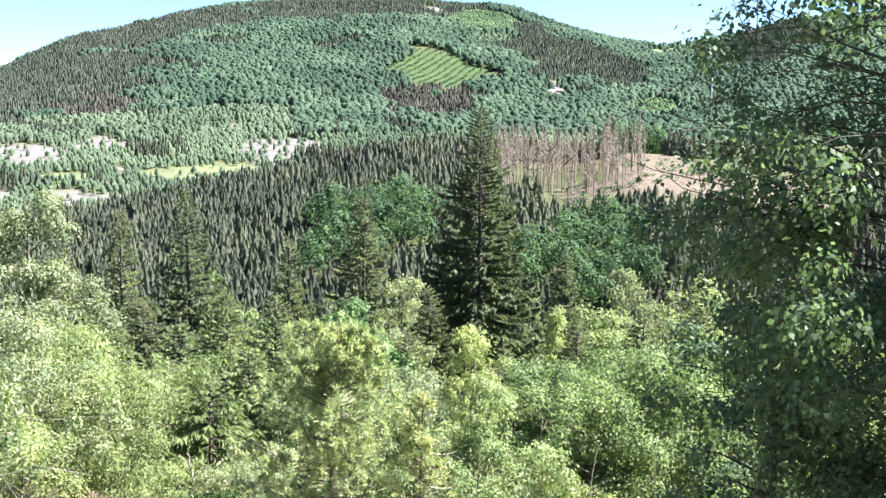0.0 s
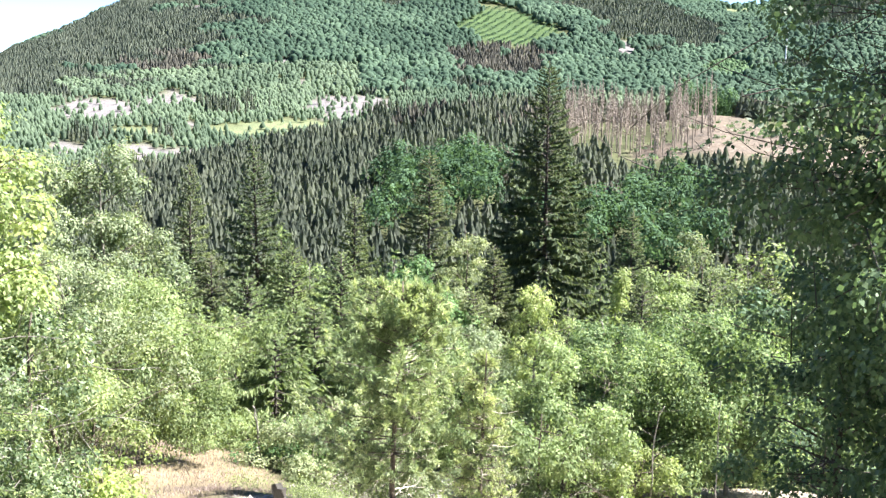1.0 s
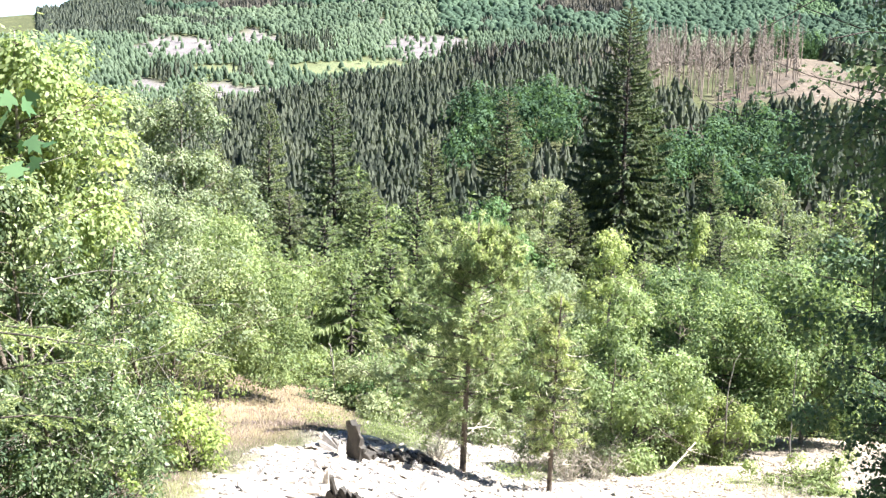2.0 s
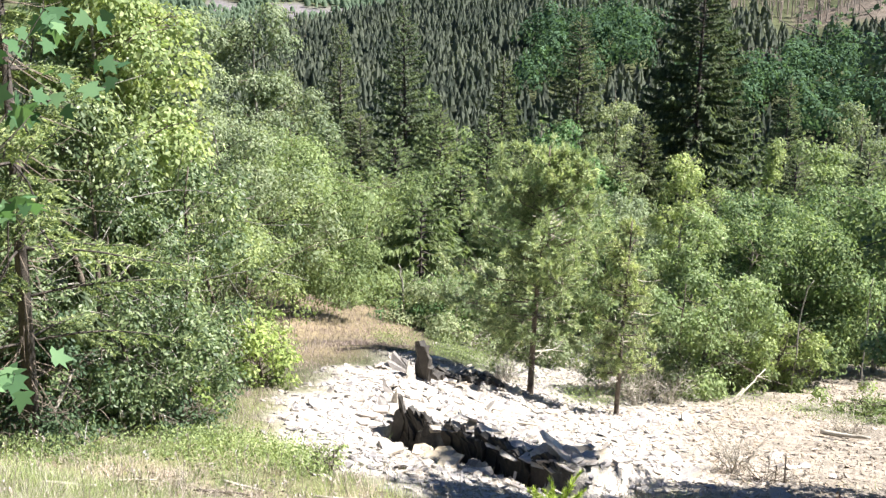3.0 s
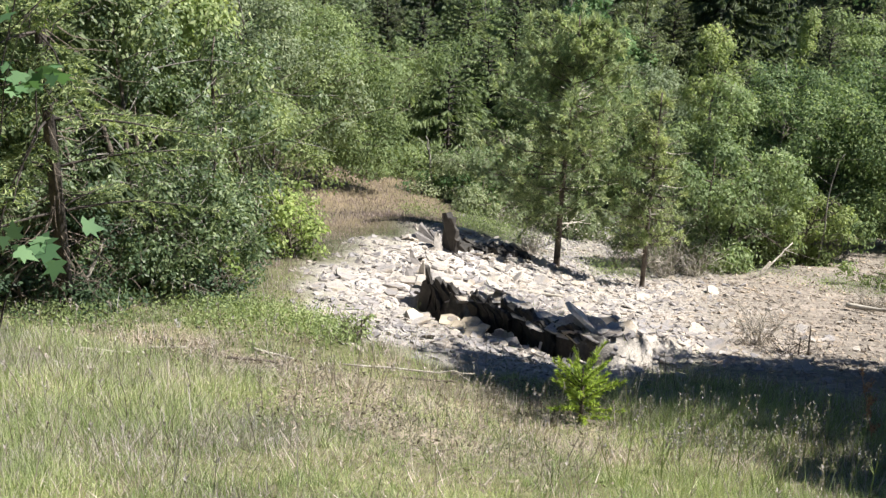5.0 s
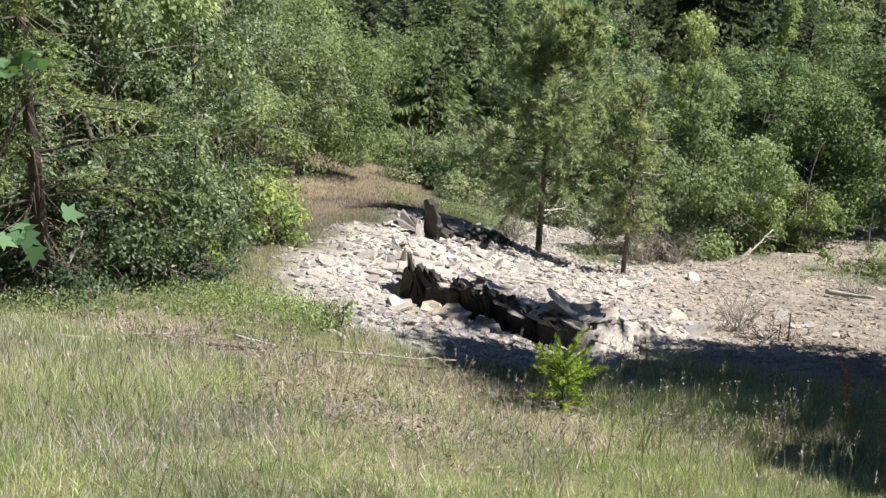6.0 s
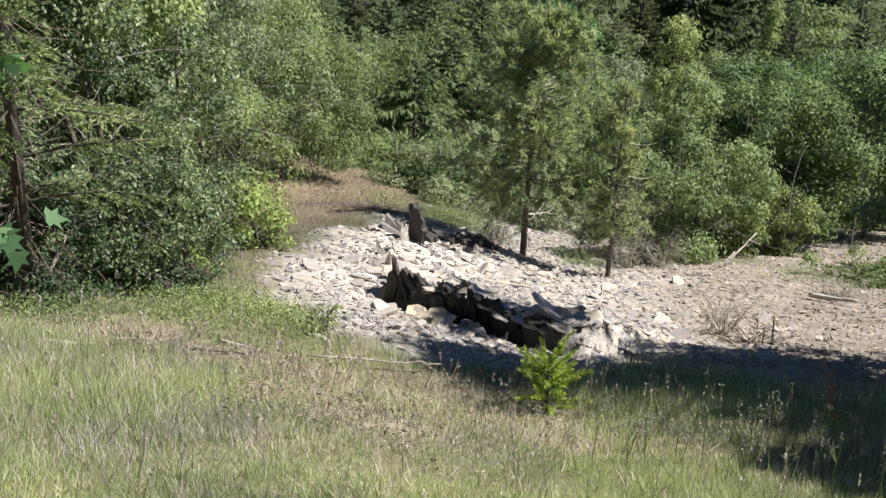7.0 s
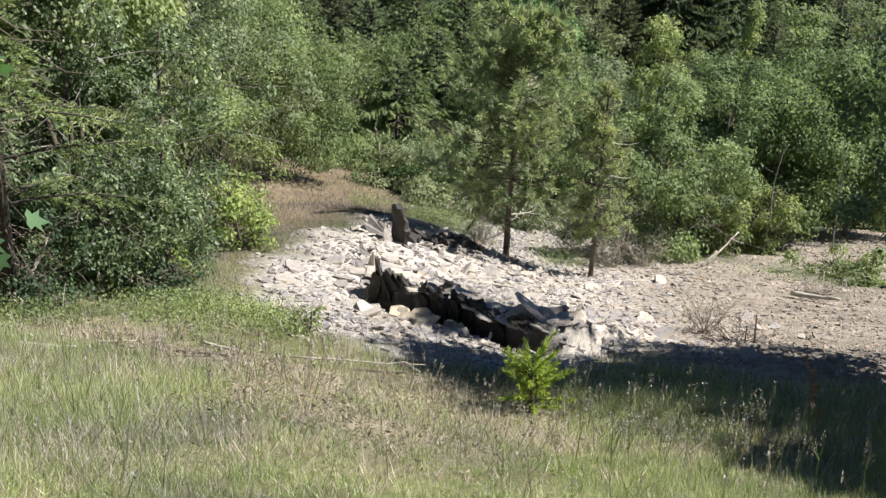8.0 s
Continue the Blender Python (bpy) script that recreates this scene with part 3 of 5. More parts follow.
def far_crowns(heap, rng, x, y, h, w, count, size):
    n = len(x)
    z = ground(x, y)
    d = unit(rng.normal(size=(n, count, 3)))
    d[..., 2] = np.abs(d[..., 2]) * 1.1 - 0.35
    lumps = 1 + 0.28 * np.sin(d[..., 0] * 5 + x[:, None]) * np.cos(d[..., 1] * 5 + y[:, None])
    p = np.stack([x, y, z + h * 0.58], -1)[:, None] + d * np.stack([w, w, h * 0.42], -1)[:, None] * (lumps * rng.uniform(0.82, 1.08, (n, count)))[..., None]
    a = unit(np.cross(d, rng.normal(size=d.shape)) + 0.18 * rng.normal(size=d.shape))
    b = unit(np.cross(d, a) + 0.18 * rng.normal(size=d.shape))
    s = (size * w[:, None] * rng.uniform(0.6, 1.3, (n, count)))[..., None]
    heap.sheets(np.stack([p - a * s, p - b * s * 0.8, p + a * s, p + b * s * 0.8], 2).reshape(-1, 4, 3), 4)


def stuff(name, heap, mat, label, category, smooth=False):
    if heap.n:
        tagged(new(name, heap.mesh(name, mat, smooth)), label, category, kind="stuff")


def inside(x, y, patches, soft=0.1, ragged=0.5):
    m = np.zeros(len(x), bool)
    for p in patches:
        m |= patch(x, y, *p, soft, ragged) > 0.5
    return m


DARK_WOODS = [(-19, 1350, 7, 225), (-14.5, 1720, 7.5, 230), (-4, 1770, 5, 200), (5.6, 1480, 3.0, 190), (8.0, 1390, 1.6, 110), (3.9, 1650, 1.6, 110), (14.5, 1650, 2.8, 260), (-23, 1300, 4, 300)]
BROWN_WOODS = [(-15.8, 1180, 2.0, 40), (-0.8, 1170, 2.3, 88)]


def build_hill_woods():
    rng = np.random.default_rng(11)
    x, y = spread(rng, 230000, -25, 23, 1010, 1960)
    k = thinned(x, y, 4.3)
    x, y = x[k], y[k]
    open_land = inside(x, y, SLATE_TIPS + MEADOWS, 0.1, 0.6) & (rng.random(len(x)) > 0.1) | inside(x, y, PLANTING + YOUNG_FIELDS)
    x, y = x[~open_land], y[~open_land]
    mixed_in = waves(x, y, 70, 4.0)
    brown = inside(x, y, BROWN_WOODS) & (waves(x, y, 30, 2.0) > -0.5)
    dark = (inside(x, y, DARK_WOODS) | (mixed_in > 0.72)) & ~brown
    light = ~dark & ~brown & ((np.hypot(x, y) < 1140) & (np.degrees(np.arctan2(x, y)) < -7) | (waves(x, y, 55, 9.0) > 0.75))
    leafy = ~dark & ~brown & ~light
    for mask, mat, label in ((dark, FAR_SPRUCE, "dense dark spruce wood on the far hillside"), (brown, FAR_BROWN, "browning spruce wood on the far hillside")):
        hp = Heap()
        m = int(mask.sum())
        far_conifers(hp, rng, x[mask], y[mask], rng.uniform(6, 10, m), rng.uniform(2.5, 3.5, m), 2, 3)
        stuff("far_spruce_wood", hp, mat, label, "forest")
    for mask, mat, label in ((leafy, FAR_LEAF, "green broadleaf wood on the far hillside"), (light, FAR_LIGHT, "light green young birch wood on the far hillside")):
        hp = Heap()
        m = int(mask.sum())
        sc = 0.7 if mat is FAR_LIGHT else 1.0
        wide = 1.9 + 2.6 * rng.random(m) ** 1.6
        far_domes(hp, rng, x[mask], y[mask], (4.0 + 1.1 * wide + rng.uniform(0, 3, m)) * sc, wide * sc, 5)
        stuff("far_broadleaf_wood", hp, mat, label, "forest", True)
    # low young growth on the replanted slopes
    x, y = spread(rng, 30000, -1, 12.5, 1090, 1850)
    ok = inside(x, y, YOUNG_FIELDS, 0.1, 0.3)
    x, y = x[ok], y[ok]
    hp = Heap()
    far_domes(hp, rng, x, y, rng.uniform(1.5, 4.5, len(x)), rng.uniform(1.0, 2.2, len(x)))
    stuff("young_growth", hp, FAR_YOUNG, "bright green young growth on a replanted slope", "scrub", True)
    # rows of young trees on the planted fields
    hp = Heap()
    for az, d, ha, hd in PLANTING:
        cx, cy = bearing(az, d)
        gx, gy = np.meshgrid(np.arange(-70, 70, 9.0), np.arange(-130, 130, 3.2))
        px, py = (cx + gx * 0.94 + gy * 0.34).ravel(), (cy - gx * 0.34 + gy * 0.94).ravel()
        ok = patch(px, py, az, d, ha, hd, 0.1, 0.1) > 0.5
        px, py = px[ok] + rng.normal(size=ok.sum()) * 0.4, py[ok] + rng.normal(size=ok.sum()) * 0.5
        far_crowns(hp, rng, px, py, rng.uniform(1.8, 3.2, len(px)), rng.uniform(1.2, 1.9, len(px)), 10, 0.5)
    stuff("young_trees_in_rows", hp, FAR_LEAF, "rows of young green trees on a planted slope", "plantation")
    # wooded valley floor before the hill
    x, y = spread(rng, 60000, -27, 13, 560, 1015)
    k = thinned(x, y, 4.2)
    x, y = x[k], y[k]
    bare = inside(x, y, SLATE_TIPS + MEADOWS, 0.1, 0.6) & (rng.random(len(x)) > 0.1)
    x, y = x[~bare], y[~bare]
    dark = waves(x, y, 40, 6.0) > 0.6
    hp = Heap()
    m = int((~dark).sum())
    far_domes(hp, rng, x[~dark], y[~dark], rng.uniform(3, 8, m), rng.uniform(1.2, 2.4, m), 6, ((0.15, 1.0), (0.6, 0.75)))
    stuff("valley_birch_wood", hp, FAR_LIGHT, "light green birches growing between slate tips", "forest", True)
    hp = Heap()
    far_conifers(hp, rng, x[dark], y[dark], rng.uniform(8, 15, int(dark.sum())), rng.uniform(1.6, 2.6, int(dark.sum())), 4, 4)
    stuff("valley_spruces", hp, FAR_SPRUCE, "dark spruces scattered in the valley", "forest")


RIDGE_LEAFY = [(-3.6, 348, 3.5, 26), (7.0, 318, 2.6, 26), (2.5, 322, 2, 18)]


def build_ridge_woods():
    rng = np.random.default_rng(12)
    x, y = spread(rng, 60000, -30, 25, 262, 520)
    k = thinned(x, y, 2.8)
    x, y = x[k], y[k]
    d, az = np.hypot(x, y), np.degrees(np.arctan2(x, y))
    bare = inside(x, y, CLEARING) | ((az > 4.6) & (az < 18.5) & (d > 368) & (d < 450)) | ((az > 2.2) & (az <= 4.6) & (d > 380) & (d < 447))
    x, y, d, az = x[~bare], y[~bare], d[~bare], az[~bare]
    leafy = inside(x, y, RIDGE_LEAFY) | ((d > 450) & (az > 7.5) & (az < 10.2))
    brown = ~leafy & (waves(x, y, 16, 3.0) > 0.5) & (az > -9)
    for mask, mat, label in ((~leafy & ~brown, FAR_SPRUCE, "dense dark spruce wood on the ridge across the valley"), (brown, FAR_BROWN, "browning spruces among the wood on the ridge")):
        hp = Heap()
        m = int(mask.sum())
        tall = np.where((d[mask] < 376) & (az[mask] > 5), 0.85, np.where(d[mask] > 425, 1.2, 1.0))
        far_conifers(hp, rng, x[mask], y[mask], rng.uniform(5.5, 9, m) * tall, rng.uniform(2.0, 2.9, m) * tall, 4, 4)
        stuff("ridge_spruce_wood", hp, mat, label, "forest")
    hp = Heap()
    leafy &= rng.random(len(x)) < 0.4
    m = int(leafy.sum())
    far_crowns(hp, rng, x[leafy], y[leafy], rng.uniform(11, 17, m), rng.uniform(3.2, 4.8, m), 170, 0.11)
    stuff("ridge_broadleaf_wood", hp, RIDGE_LEAF, "round green broadleaf trees below the ridge", "forest")
    # dead spruces, bare poles with broken twigs
    x, y = spread(rng, 1600, 2.6, 9.4, 384, 452)
    k = thinned(x, y, 4.2)
    x, y = x[k], y[k]
    keep = rng.random(len(x)) < np.interp(np.degrees(np.arctan2(x, y)), [2.6, 7.5, 9.8], [0.9, 0.75, 0.3])
    hp = Heap()
    for u, v in zip(x[keep], y[keep]):
        h, z = rng.uniform(11, 17), gz(u, v)
        top = np.array([u + rng.normal() * 0.4, v + rng.normal() * 0.4, z + h])
        hp.tube([(u, v, z - 0.3), (u, v, z + h * 0.5), top], [0.2, 0.15, 0.04], 4)
        m = 110
        s = rng.uniform(0.3, 1.0, m) ** 0.7
        at = np.array([u, v, z]) + (top - np.array([u, v, z])) * s[:, None]
        a = rng.uniform(0, 6.28, m)
        way = np.stack([np.cos(a), np.sin(a), rng.uniform(-1.1, 0.1, m)], 1)
        hp.sheets(leaves(rng, at, way, (1.1 - s * 0.75) * 2.1 * rng.uniform(0.5, 1.2, m), 0.12, 0.0), 4)
    stuff("dead_spruces", hp, FARWOOD, "dead bare brown spruces beside a felled clearing", "dead trees")
    # felling waste on the clearing
    x, y = spread(rng, 1500, 4.5, 19, 362, 448)
    ok = inside(x, y, CLEARING)
    x, y = x[ok], y[ok]
    m = len(x)
    at = np.stack([x, y, ground(x, y) + 0.12], -1)
    a = rng.uniform(0, 6.28, m)
    hp = Heap()
    hp.sheets(leaves(rng, at, np.stack([np.cos(a), np.sin(a), 0.06 * rng.normal(size=m)], 1), rng.uniform(1, 3.5, m), 0.1, 0.8), 4)
    stuff("felling_waste", hp, FARWOOD, "brown branches and tops left on the felled clearing", "branches")
    # brushwood coming up on the clearing
    x, y = spread(rng, 700, 4.5, 19, 372, 448)
    ok = inside(x, y, CLEARING) & (waves(x, y, 9, 2.0) > -0.1)
    x, y = x[ok], y[ok]
    hp = Heap()
    far_crowns(hp, rng, x, y, rng.uniform(0.5, 1.8, len(x)), rng.uniform(0.4, 1.3, len(x)), 8, 0.5)
    stuff("clearing_scrub", hp, FAR_LIGHT, "low green scrub on the felled clearing", "scrub")
    # nearer slope under the ridge
    x, y = spread(rng, 5200, -30, 25, 112, 256)
    k = thinned(x, y, 4.4)
    x, y = x[k], y[k]
    n = len(x)
    dd = np.hypot(x, y)
    cap = EYE + dd * np.tan(np.radians(-7.6)) - ground(x, y)
    h = np.minimum(cap, rng.uniform(9, 20, n))
    ok = h > 3
    x, y, h = x[ok], y[ok], h[ok]
    conifer = waves(x, y, 14, 1.0) > -0.1
    hp = Heap()
    m = int(conifer.sum())
    far_conifers(hp, rng, x[conifer], y[conifer], h[conifer], rng.uniform(2.3, 3.3, m), 9, 6)
    stuff("valley_spruce_wood", hp, FAR_SPRUCE, "spruces on the slope going down to the valley", "forest")
    hp = Heap()
    m = int((~conifer).sum())
    far_crowns(hp, rng, x[~conifer], y[~conifer], h[~conifer] * 0.85, rng.uniform(1.8, 3.0, m), 80, 0.19)
    stuff("valley_broadleaf_wood", hp, FAR_LIGHT, "light green broadleaf trees in the valley", "forest")


build_hill_woods()
build_ridge_woods()


def build_mast():
    x, y = bearing(12.35, 1205)
    root = new("radio_mast")
    root.location = (x, y, gz(x, y))
    hp, arm = Heap(), Heap()
    hp.tube([(0, 0, -1), (0, 0, 20), (0, 0, 33)], [0.7, 0.6, 0.45], 10)
    part("pole", hp, METAL, root)
    arm.tube([(-1.2, 0, 31), (1.2, 0, 31)], [0.2, 0.2], 6)
    part("antenna", arm, METAL, root)
    tagged(root, "tall pale mast standing over the woods", "mast")


build_mast()


# ---------------------------------------------------------------- the wood below the lookout
def build_wood():
    def tag(ob, label, category, group=""):
        return tagged(ob, label, category, group)

    rng = np.random.default_rng(21)
    # single trees that stand out
    ob = spruce("spruce_tree", rng, reach(1.7, 58, 0.45), 4.6, DEEPSPRUCE, 0.05, 2.9, 0.36, 0.6, 0.0, DARKBARK, 8, 0.32, 2.0)
    tag(stand(ob, 1.7, 58), "tall dark spruce with hanging boughs above the wood", "tree")
    for az, d, el, r, mat, gaps in ((-11.8, 50, -3.3, 1.9, SPRUCE, 0.32), (-15.0, 52, -4.3, 1.8, SPRUCE, 0.35), (-3.8, 48, -3.8, 2.0, BROWNSPRUCE, 0.25), (-7.4, 46, -5.8, 1.4, SPRUCE, 0.2), (5.7, 60, -6.4, 1.8, SPRUCE, 0.2), (-0.6, 55, -8.2, 2.2, SPRUCE, 0.1)):
        ob = spruce("spruce_tree", rng, reach(az, d, el), r * 1.45, mat, 0.05, 1.8, 0.3, 0.35, gaps * 0.5, DARKBARK, 6, 0.3, 1.2)
        tag(stand(ob, az, d, rng.uniform(0, 360)), "slender thin-crowned spruce rising from the wood", "tree", "spruces in the wood")
    for az, d, el, r, mat in ((-10.2, 36, -8.2, 1.7, OLIVESPRUCE), (-14.0, 35, -8.6, 1.7, BROWNSPRUCE), (-8.0, 33, -8.6, 1.8, OLIVESPRUCE), (-12.3, 31, -9.6, 1.6, OLIVESPRUCE), (-6.3, 30, -10.2, 1.5, OLIVESPRUCE), (-17.3, 38, -6.2, 1.7, BROWNSPRUCE), (-1.5, 34, -10.2, 1.7, SPRUCE),
                              (-9.2, 27, -11.0, 1.4, OLIVESPRUCE), (-13.0, 26, -11.4, 1.3, OLIVESPRUCE), (-11.1, 24, -12.2, 1.3, OLIVESPRUCE), (-6.9, 25, -12.4, 1.2, OLIVESPRUCE), (-15.6, 33, -8.8, 1.6, OLIVESPRUCE), (6.4, 30, -9.8, 1.5, SPRUCE), (9.6, 27, -9.4, 1.5, SPRUCE), (12.2, 26, -9.0, 1.5, SPRUCE), (2.9, 30, -11.0, 1.3, SPRUCE)):
        ob = spruce("spruce_tree", rng, reach(az, d, el), r * 1.15, mat, 0.05, 1.6, 0.22, 0.3, 0.05, DARKBARK, 6, 0.3, 1.2)
        tag(stand(ob, az, d, rng.uniform(0, 360)), "olive green spruce with hanging twigs in the wood" if mat is OLIVESPRUCE else "dark green spruce with hanging twigs in the wood", "tree", "spruces in the wood")
    rows = (
        ("birch_tree", -18.8, 27, -2.7, 1.5, WILLOW, 0.085, "oval", "pale grey-green birch standing above the wood"),
        ("birch_tree", -9.3, 40, -7.2, 1.1, LIME, 0.11, "oval", "yellow-green birch in the wood"),
        ("sycamore_tree", -5.1, 37, -8.1, 1.7, TEAL, 0.13, "dome", "blue-green broadleaf tree in the wood"),
        ("sycamore_tree", -3.2, 34, -9.6, 1.5, TEAL, 0.13, "dome", "blue-green broadleaf tree in the wood"),
        ("willow_tree", -1.7, 46, -6.5, 1.4, WILLOW, 0.12, "oval", "grey-green willow between the spruces"),
        ("willow_tree", 9.3, 42, -5.0, 1.3, WILLOW, 0.11, "oval", "pale grey-green willow rising over the wood"),
        ("birch_tree", 7.3, 34, -7.9, 1.4, BIRCH, 0.1, "oval", "broad light green birch in the wood"),
        ("birch_tree", 4.9, 36, -8.0, 0.9, LIME, 0.1, "cone", "thin light green birch with a bare stem"),
        ("birch_tree", 1.1, 20.0, -9.1, 0.62, LIME, 0.06, "oval", "fresh yellow-green birch sapling"),
        ("birch_tree", 2.0, 18.4, -12.2, 0.6, LIME, 0.06, "oval", "fresh yellow-green birch sapling at the edge of the slate"),
        ("willow_bush", -13.8, 19.8, -16.0, 0.65, BIRCH, 0.05, "dome", "light green bush behind dry grass"),
        ("birch_tree", -17.4, 17.5, -9.6, 1.35, BIRCH, 0.055, "oval", "light green birch at the clearing's edge"),
        ("birch_tree", -19.8, 16.5, -8.3, 1.2, WILLOW, 0.055, "oval", "grey-green birch at the clearing's edge"),
        ("birch_tree", -16.0, 23, -11.4, 1.1, BIRCH, 0.06, "oval", "light green birch behind the clearing"),
        ("willow_bush", -8.7, 18.3, -15.3, 1.0, WILLOW, 0.05, "dome", "grey-green willow bush behind the slate heap"),
        ("birch_tree", -4.2, 23, -12.6, 1.2, BIRCH, 0.06, "oval", "light green birch behind the pines"),
        ("willow_tree", -2.4, 25, -11.8, 1.2, WILLOW, 0.06, "oval", "grey-green willow behind the pines"),
        ("hazel_bush", 1.9, 15.6, -14.6, 0.85, LIME, 0.06, "oval", "bright green bush at the edge of the slate"),
        ("willow_bush", 0.2, 15.2, -17.2, 0.6, WILLOW, 0.045, "dome", "low grey-green bush beside the slate"),
        ("hazel_bush", 4.4, 16.2, -16.3, 0.6, BIRCH, 0.06, "dome", "green bush at the edge of the slate"),
        ("birch_tree", 4.6, 24, -10.6, 1.1, SHADELEAF, 0.07, "oval", "green birch in the shade of the wood"),
        ("birch_tree", 7.9, 18.2, -11.5, 1.2, SHADELEAF, 0.06, "oval", "green birch with a pale stem"),
        ("birch_tree", 10.6, 18.6, -9.8, 1.3, SHADELEAF, 0.065, "oval", "green birch at the wood's edge"),
        ("birch_tree", 13.5, 22, -9.5, 1.5, SHADELEAF, 0.065, "oval", "green birch at the wood's edge"),
        ("birch_tree", 16.5, 26, -8.0, 1.6, BIRCH, 0.07, "oval", "light green birch in the wood"),
        ("hazel_bush", 9.2, 21.5, -15.2, 0.6, SHADELEAF, 0.055, "dome", "low green bush under the birches"),
        ("hazel_bush", 10.9, 14.9, -20.2, 0.5, BIRCH, 0.05, "dome", "low light green bush beside the slate"),
        ("hazel_bush", 6.0, 16.6, -16.6, 0.6, BIRCH, 0.055, "dome", "green bush at the edge of the slate"),
        ("hazel_bush", 7.6, 20.5, -14.6, 0.6, SHADELEAF, 0.055, "dome", "green bush under the birches"),
        ("hazel_bush", 11.4, 21.5, -14.2, 0.7, SHADELEAF, 0.055, "dome", "green bush under the birches"),
        ("hazel_bush", 14.6, 21.5, -14.0, 0.7, SHADELEAF, 0.055, "dome", "green bush at the wood's edge"),
        ("willow_bush", 3.2, 16.6, -15.4, 0.7, WILLOW, 0.05, "dome", "grey-green bush at the edge of the slate"),
        ("willow_bush", -6.5, 17.0, -16.6, 0.8, WILLOW, 0.05, "dome", "grey-green bush behind the pine"),
        ("willow_bush", -10.6, 18.4, -16.4, 0.8, TEAL, 0.05, "dome", "green bush behind the slate heap"),
    )
    for name, az, d, el, r, mat, leaf, shape, label in rows:
        bush = name.endswith("bush")
        ob = broadleaf(name, rng, reach(az, d, el), r, mat, leaf * 0.9, 30000, 0.06 if bush else 0.16, PALEBARK if name == "birch_tree" else BARK, 0.6, shape, 34, 0.21, 4 if bush else 1, 0.2, tufts=60 if bush else 105, cover=0.8, quads=False)
        tag(stand(ob, az, d, rng.uniform(0, 360)), label, "bush" if bush else "tree")
    # the wood between, from a few kinds copied
    kinds = []
    for mat in (OLIVESPRUCE, SPRUCE):
        kinds.append((spruce("spruce_tree", rng, 10.0, 2.0, mat, 0.04, 0.36, 0.5, 0.35, 0.08, sides=4, slim=0.3, fall=1.3), "spruce in the thick of the wood", "spruces in the wood"))
    for mat in (BIRCH, TEAL, WILLOW):
        kinds.append((broadleaf("birch_tree", rng, 9.0, 2.0, mat, 0.17, 5000, 0.12, PALEBARK, 0.62, "oval", 40, 0.24, 1, 0.1, False, quads=False), "green broadleaf tree in the thick of the wood", "broadleaf trees in the wood"))
    first = set()
    x, y = spread(rng, 900, -34, 24, 26, 112)
    k = thinned(x, y, 7.0)
    for u, v in zip(x[k], y[k]):
        az, d = math.degrees(math.atan2(u, v)), math.hypot(u, v)
        mostly_spruce = -17 < az < -4 or d > 60
        i = int(rng.choice(5, p=[0.68, 0.26, 0.02, 0.02, 0.02] if mostly_spruce else [0.45, 0.15, 0.18, 0.1, 0.12]))
        el = rng.uniform(-10.5, -6.9) if d > 45 else rng.uniform(-15, -10)
        h = reach(az, d, el)
        if h < 2.5:
            continue
        ob, label, group = kinds[i]
        s = min(h, 16) / (10.0 if i < 2 else 9.0)
        wide = s * (1.25 if s < 0.8 else 1.0)
        m = pose(u, v, gz(u, v) - 0.1, 0, 0, rng.uniform(0, 360)) @ Matrix.Diagonal((wide, wide, s, 1))
        if i in first:
            ob = copy_thing(ob, m @ Matrix.Diagonal([1 / q for q in ob.scale] + [1]))
        else:
            first.add(i)
            ob.matrix_basis = m
        tag(ob, label, "tree", group)


build_wood()


# ---------------------------------------------------------------- trees round the clearing
def maple_leaves(heap, rng, spots, size):
    """Five-lobed leaves hanging from their stalks."""
    lobes = [(0.0, 0.0), (0.22, -0.05), (0.52, 0.08), (0.3, 0.28), (0.56, 0.62), (0.22, 0.54), (0.0, 1.0), (-0.22, 0.54), (-0.56, 0.62), (-0.3, 0.28), (-0.52, 0.08), (-0.22, -0.05)]
    n = len(spots)
    axis = unit(rng.normal(size=(n, 3)) * 0.6 + np.array([0.0, -0.2, -0.5]))
    face = unit(rng.normal(size=(n, 3)) * 0.5 + np.array([0.25, -0.4, 0.8]))
    side = unit(np.cross(axis, face))
    s = (size * rng.uniform(0.6, 1.2, n))[:, None]
    heap.sheets(np.stack([spots + (side * a + axis * b) * s for a, b in lobes], 1), len(lobes))


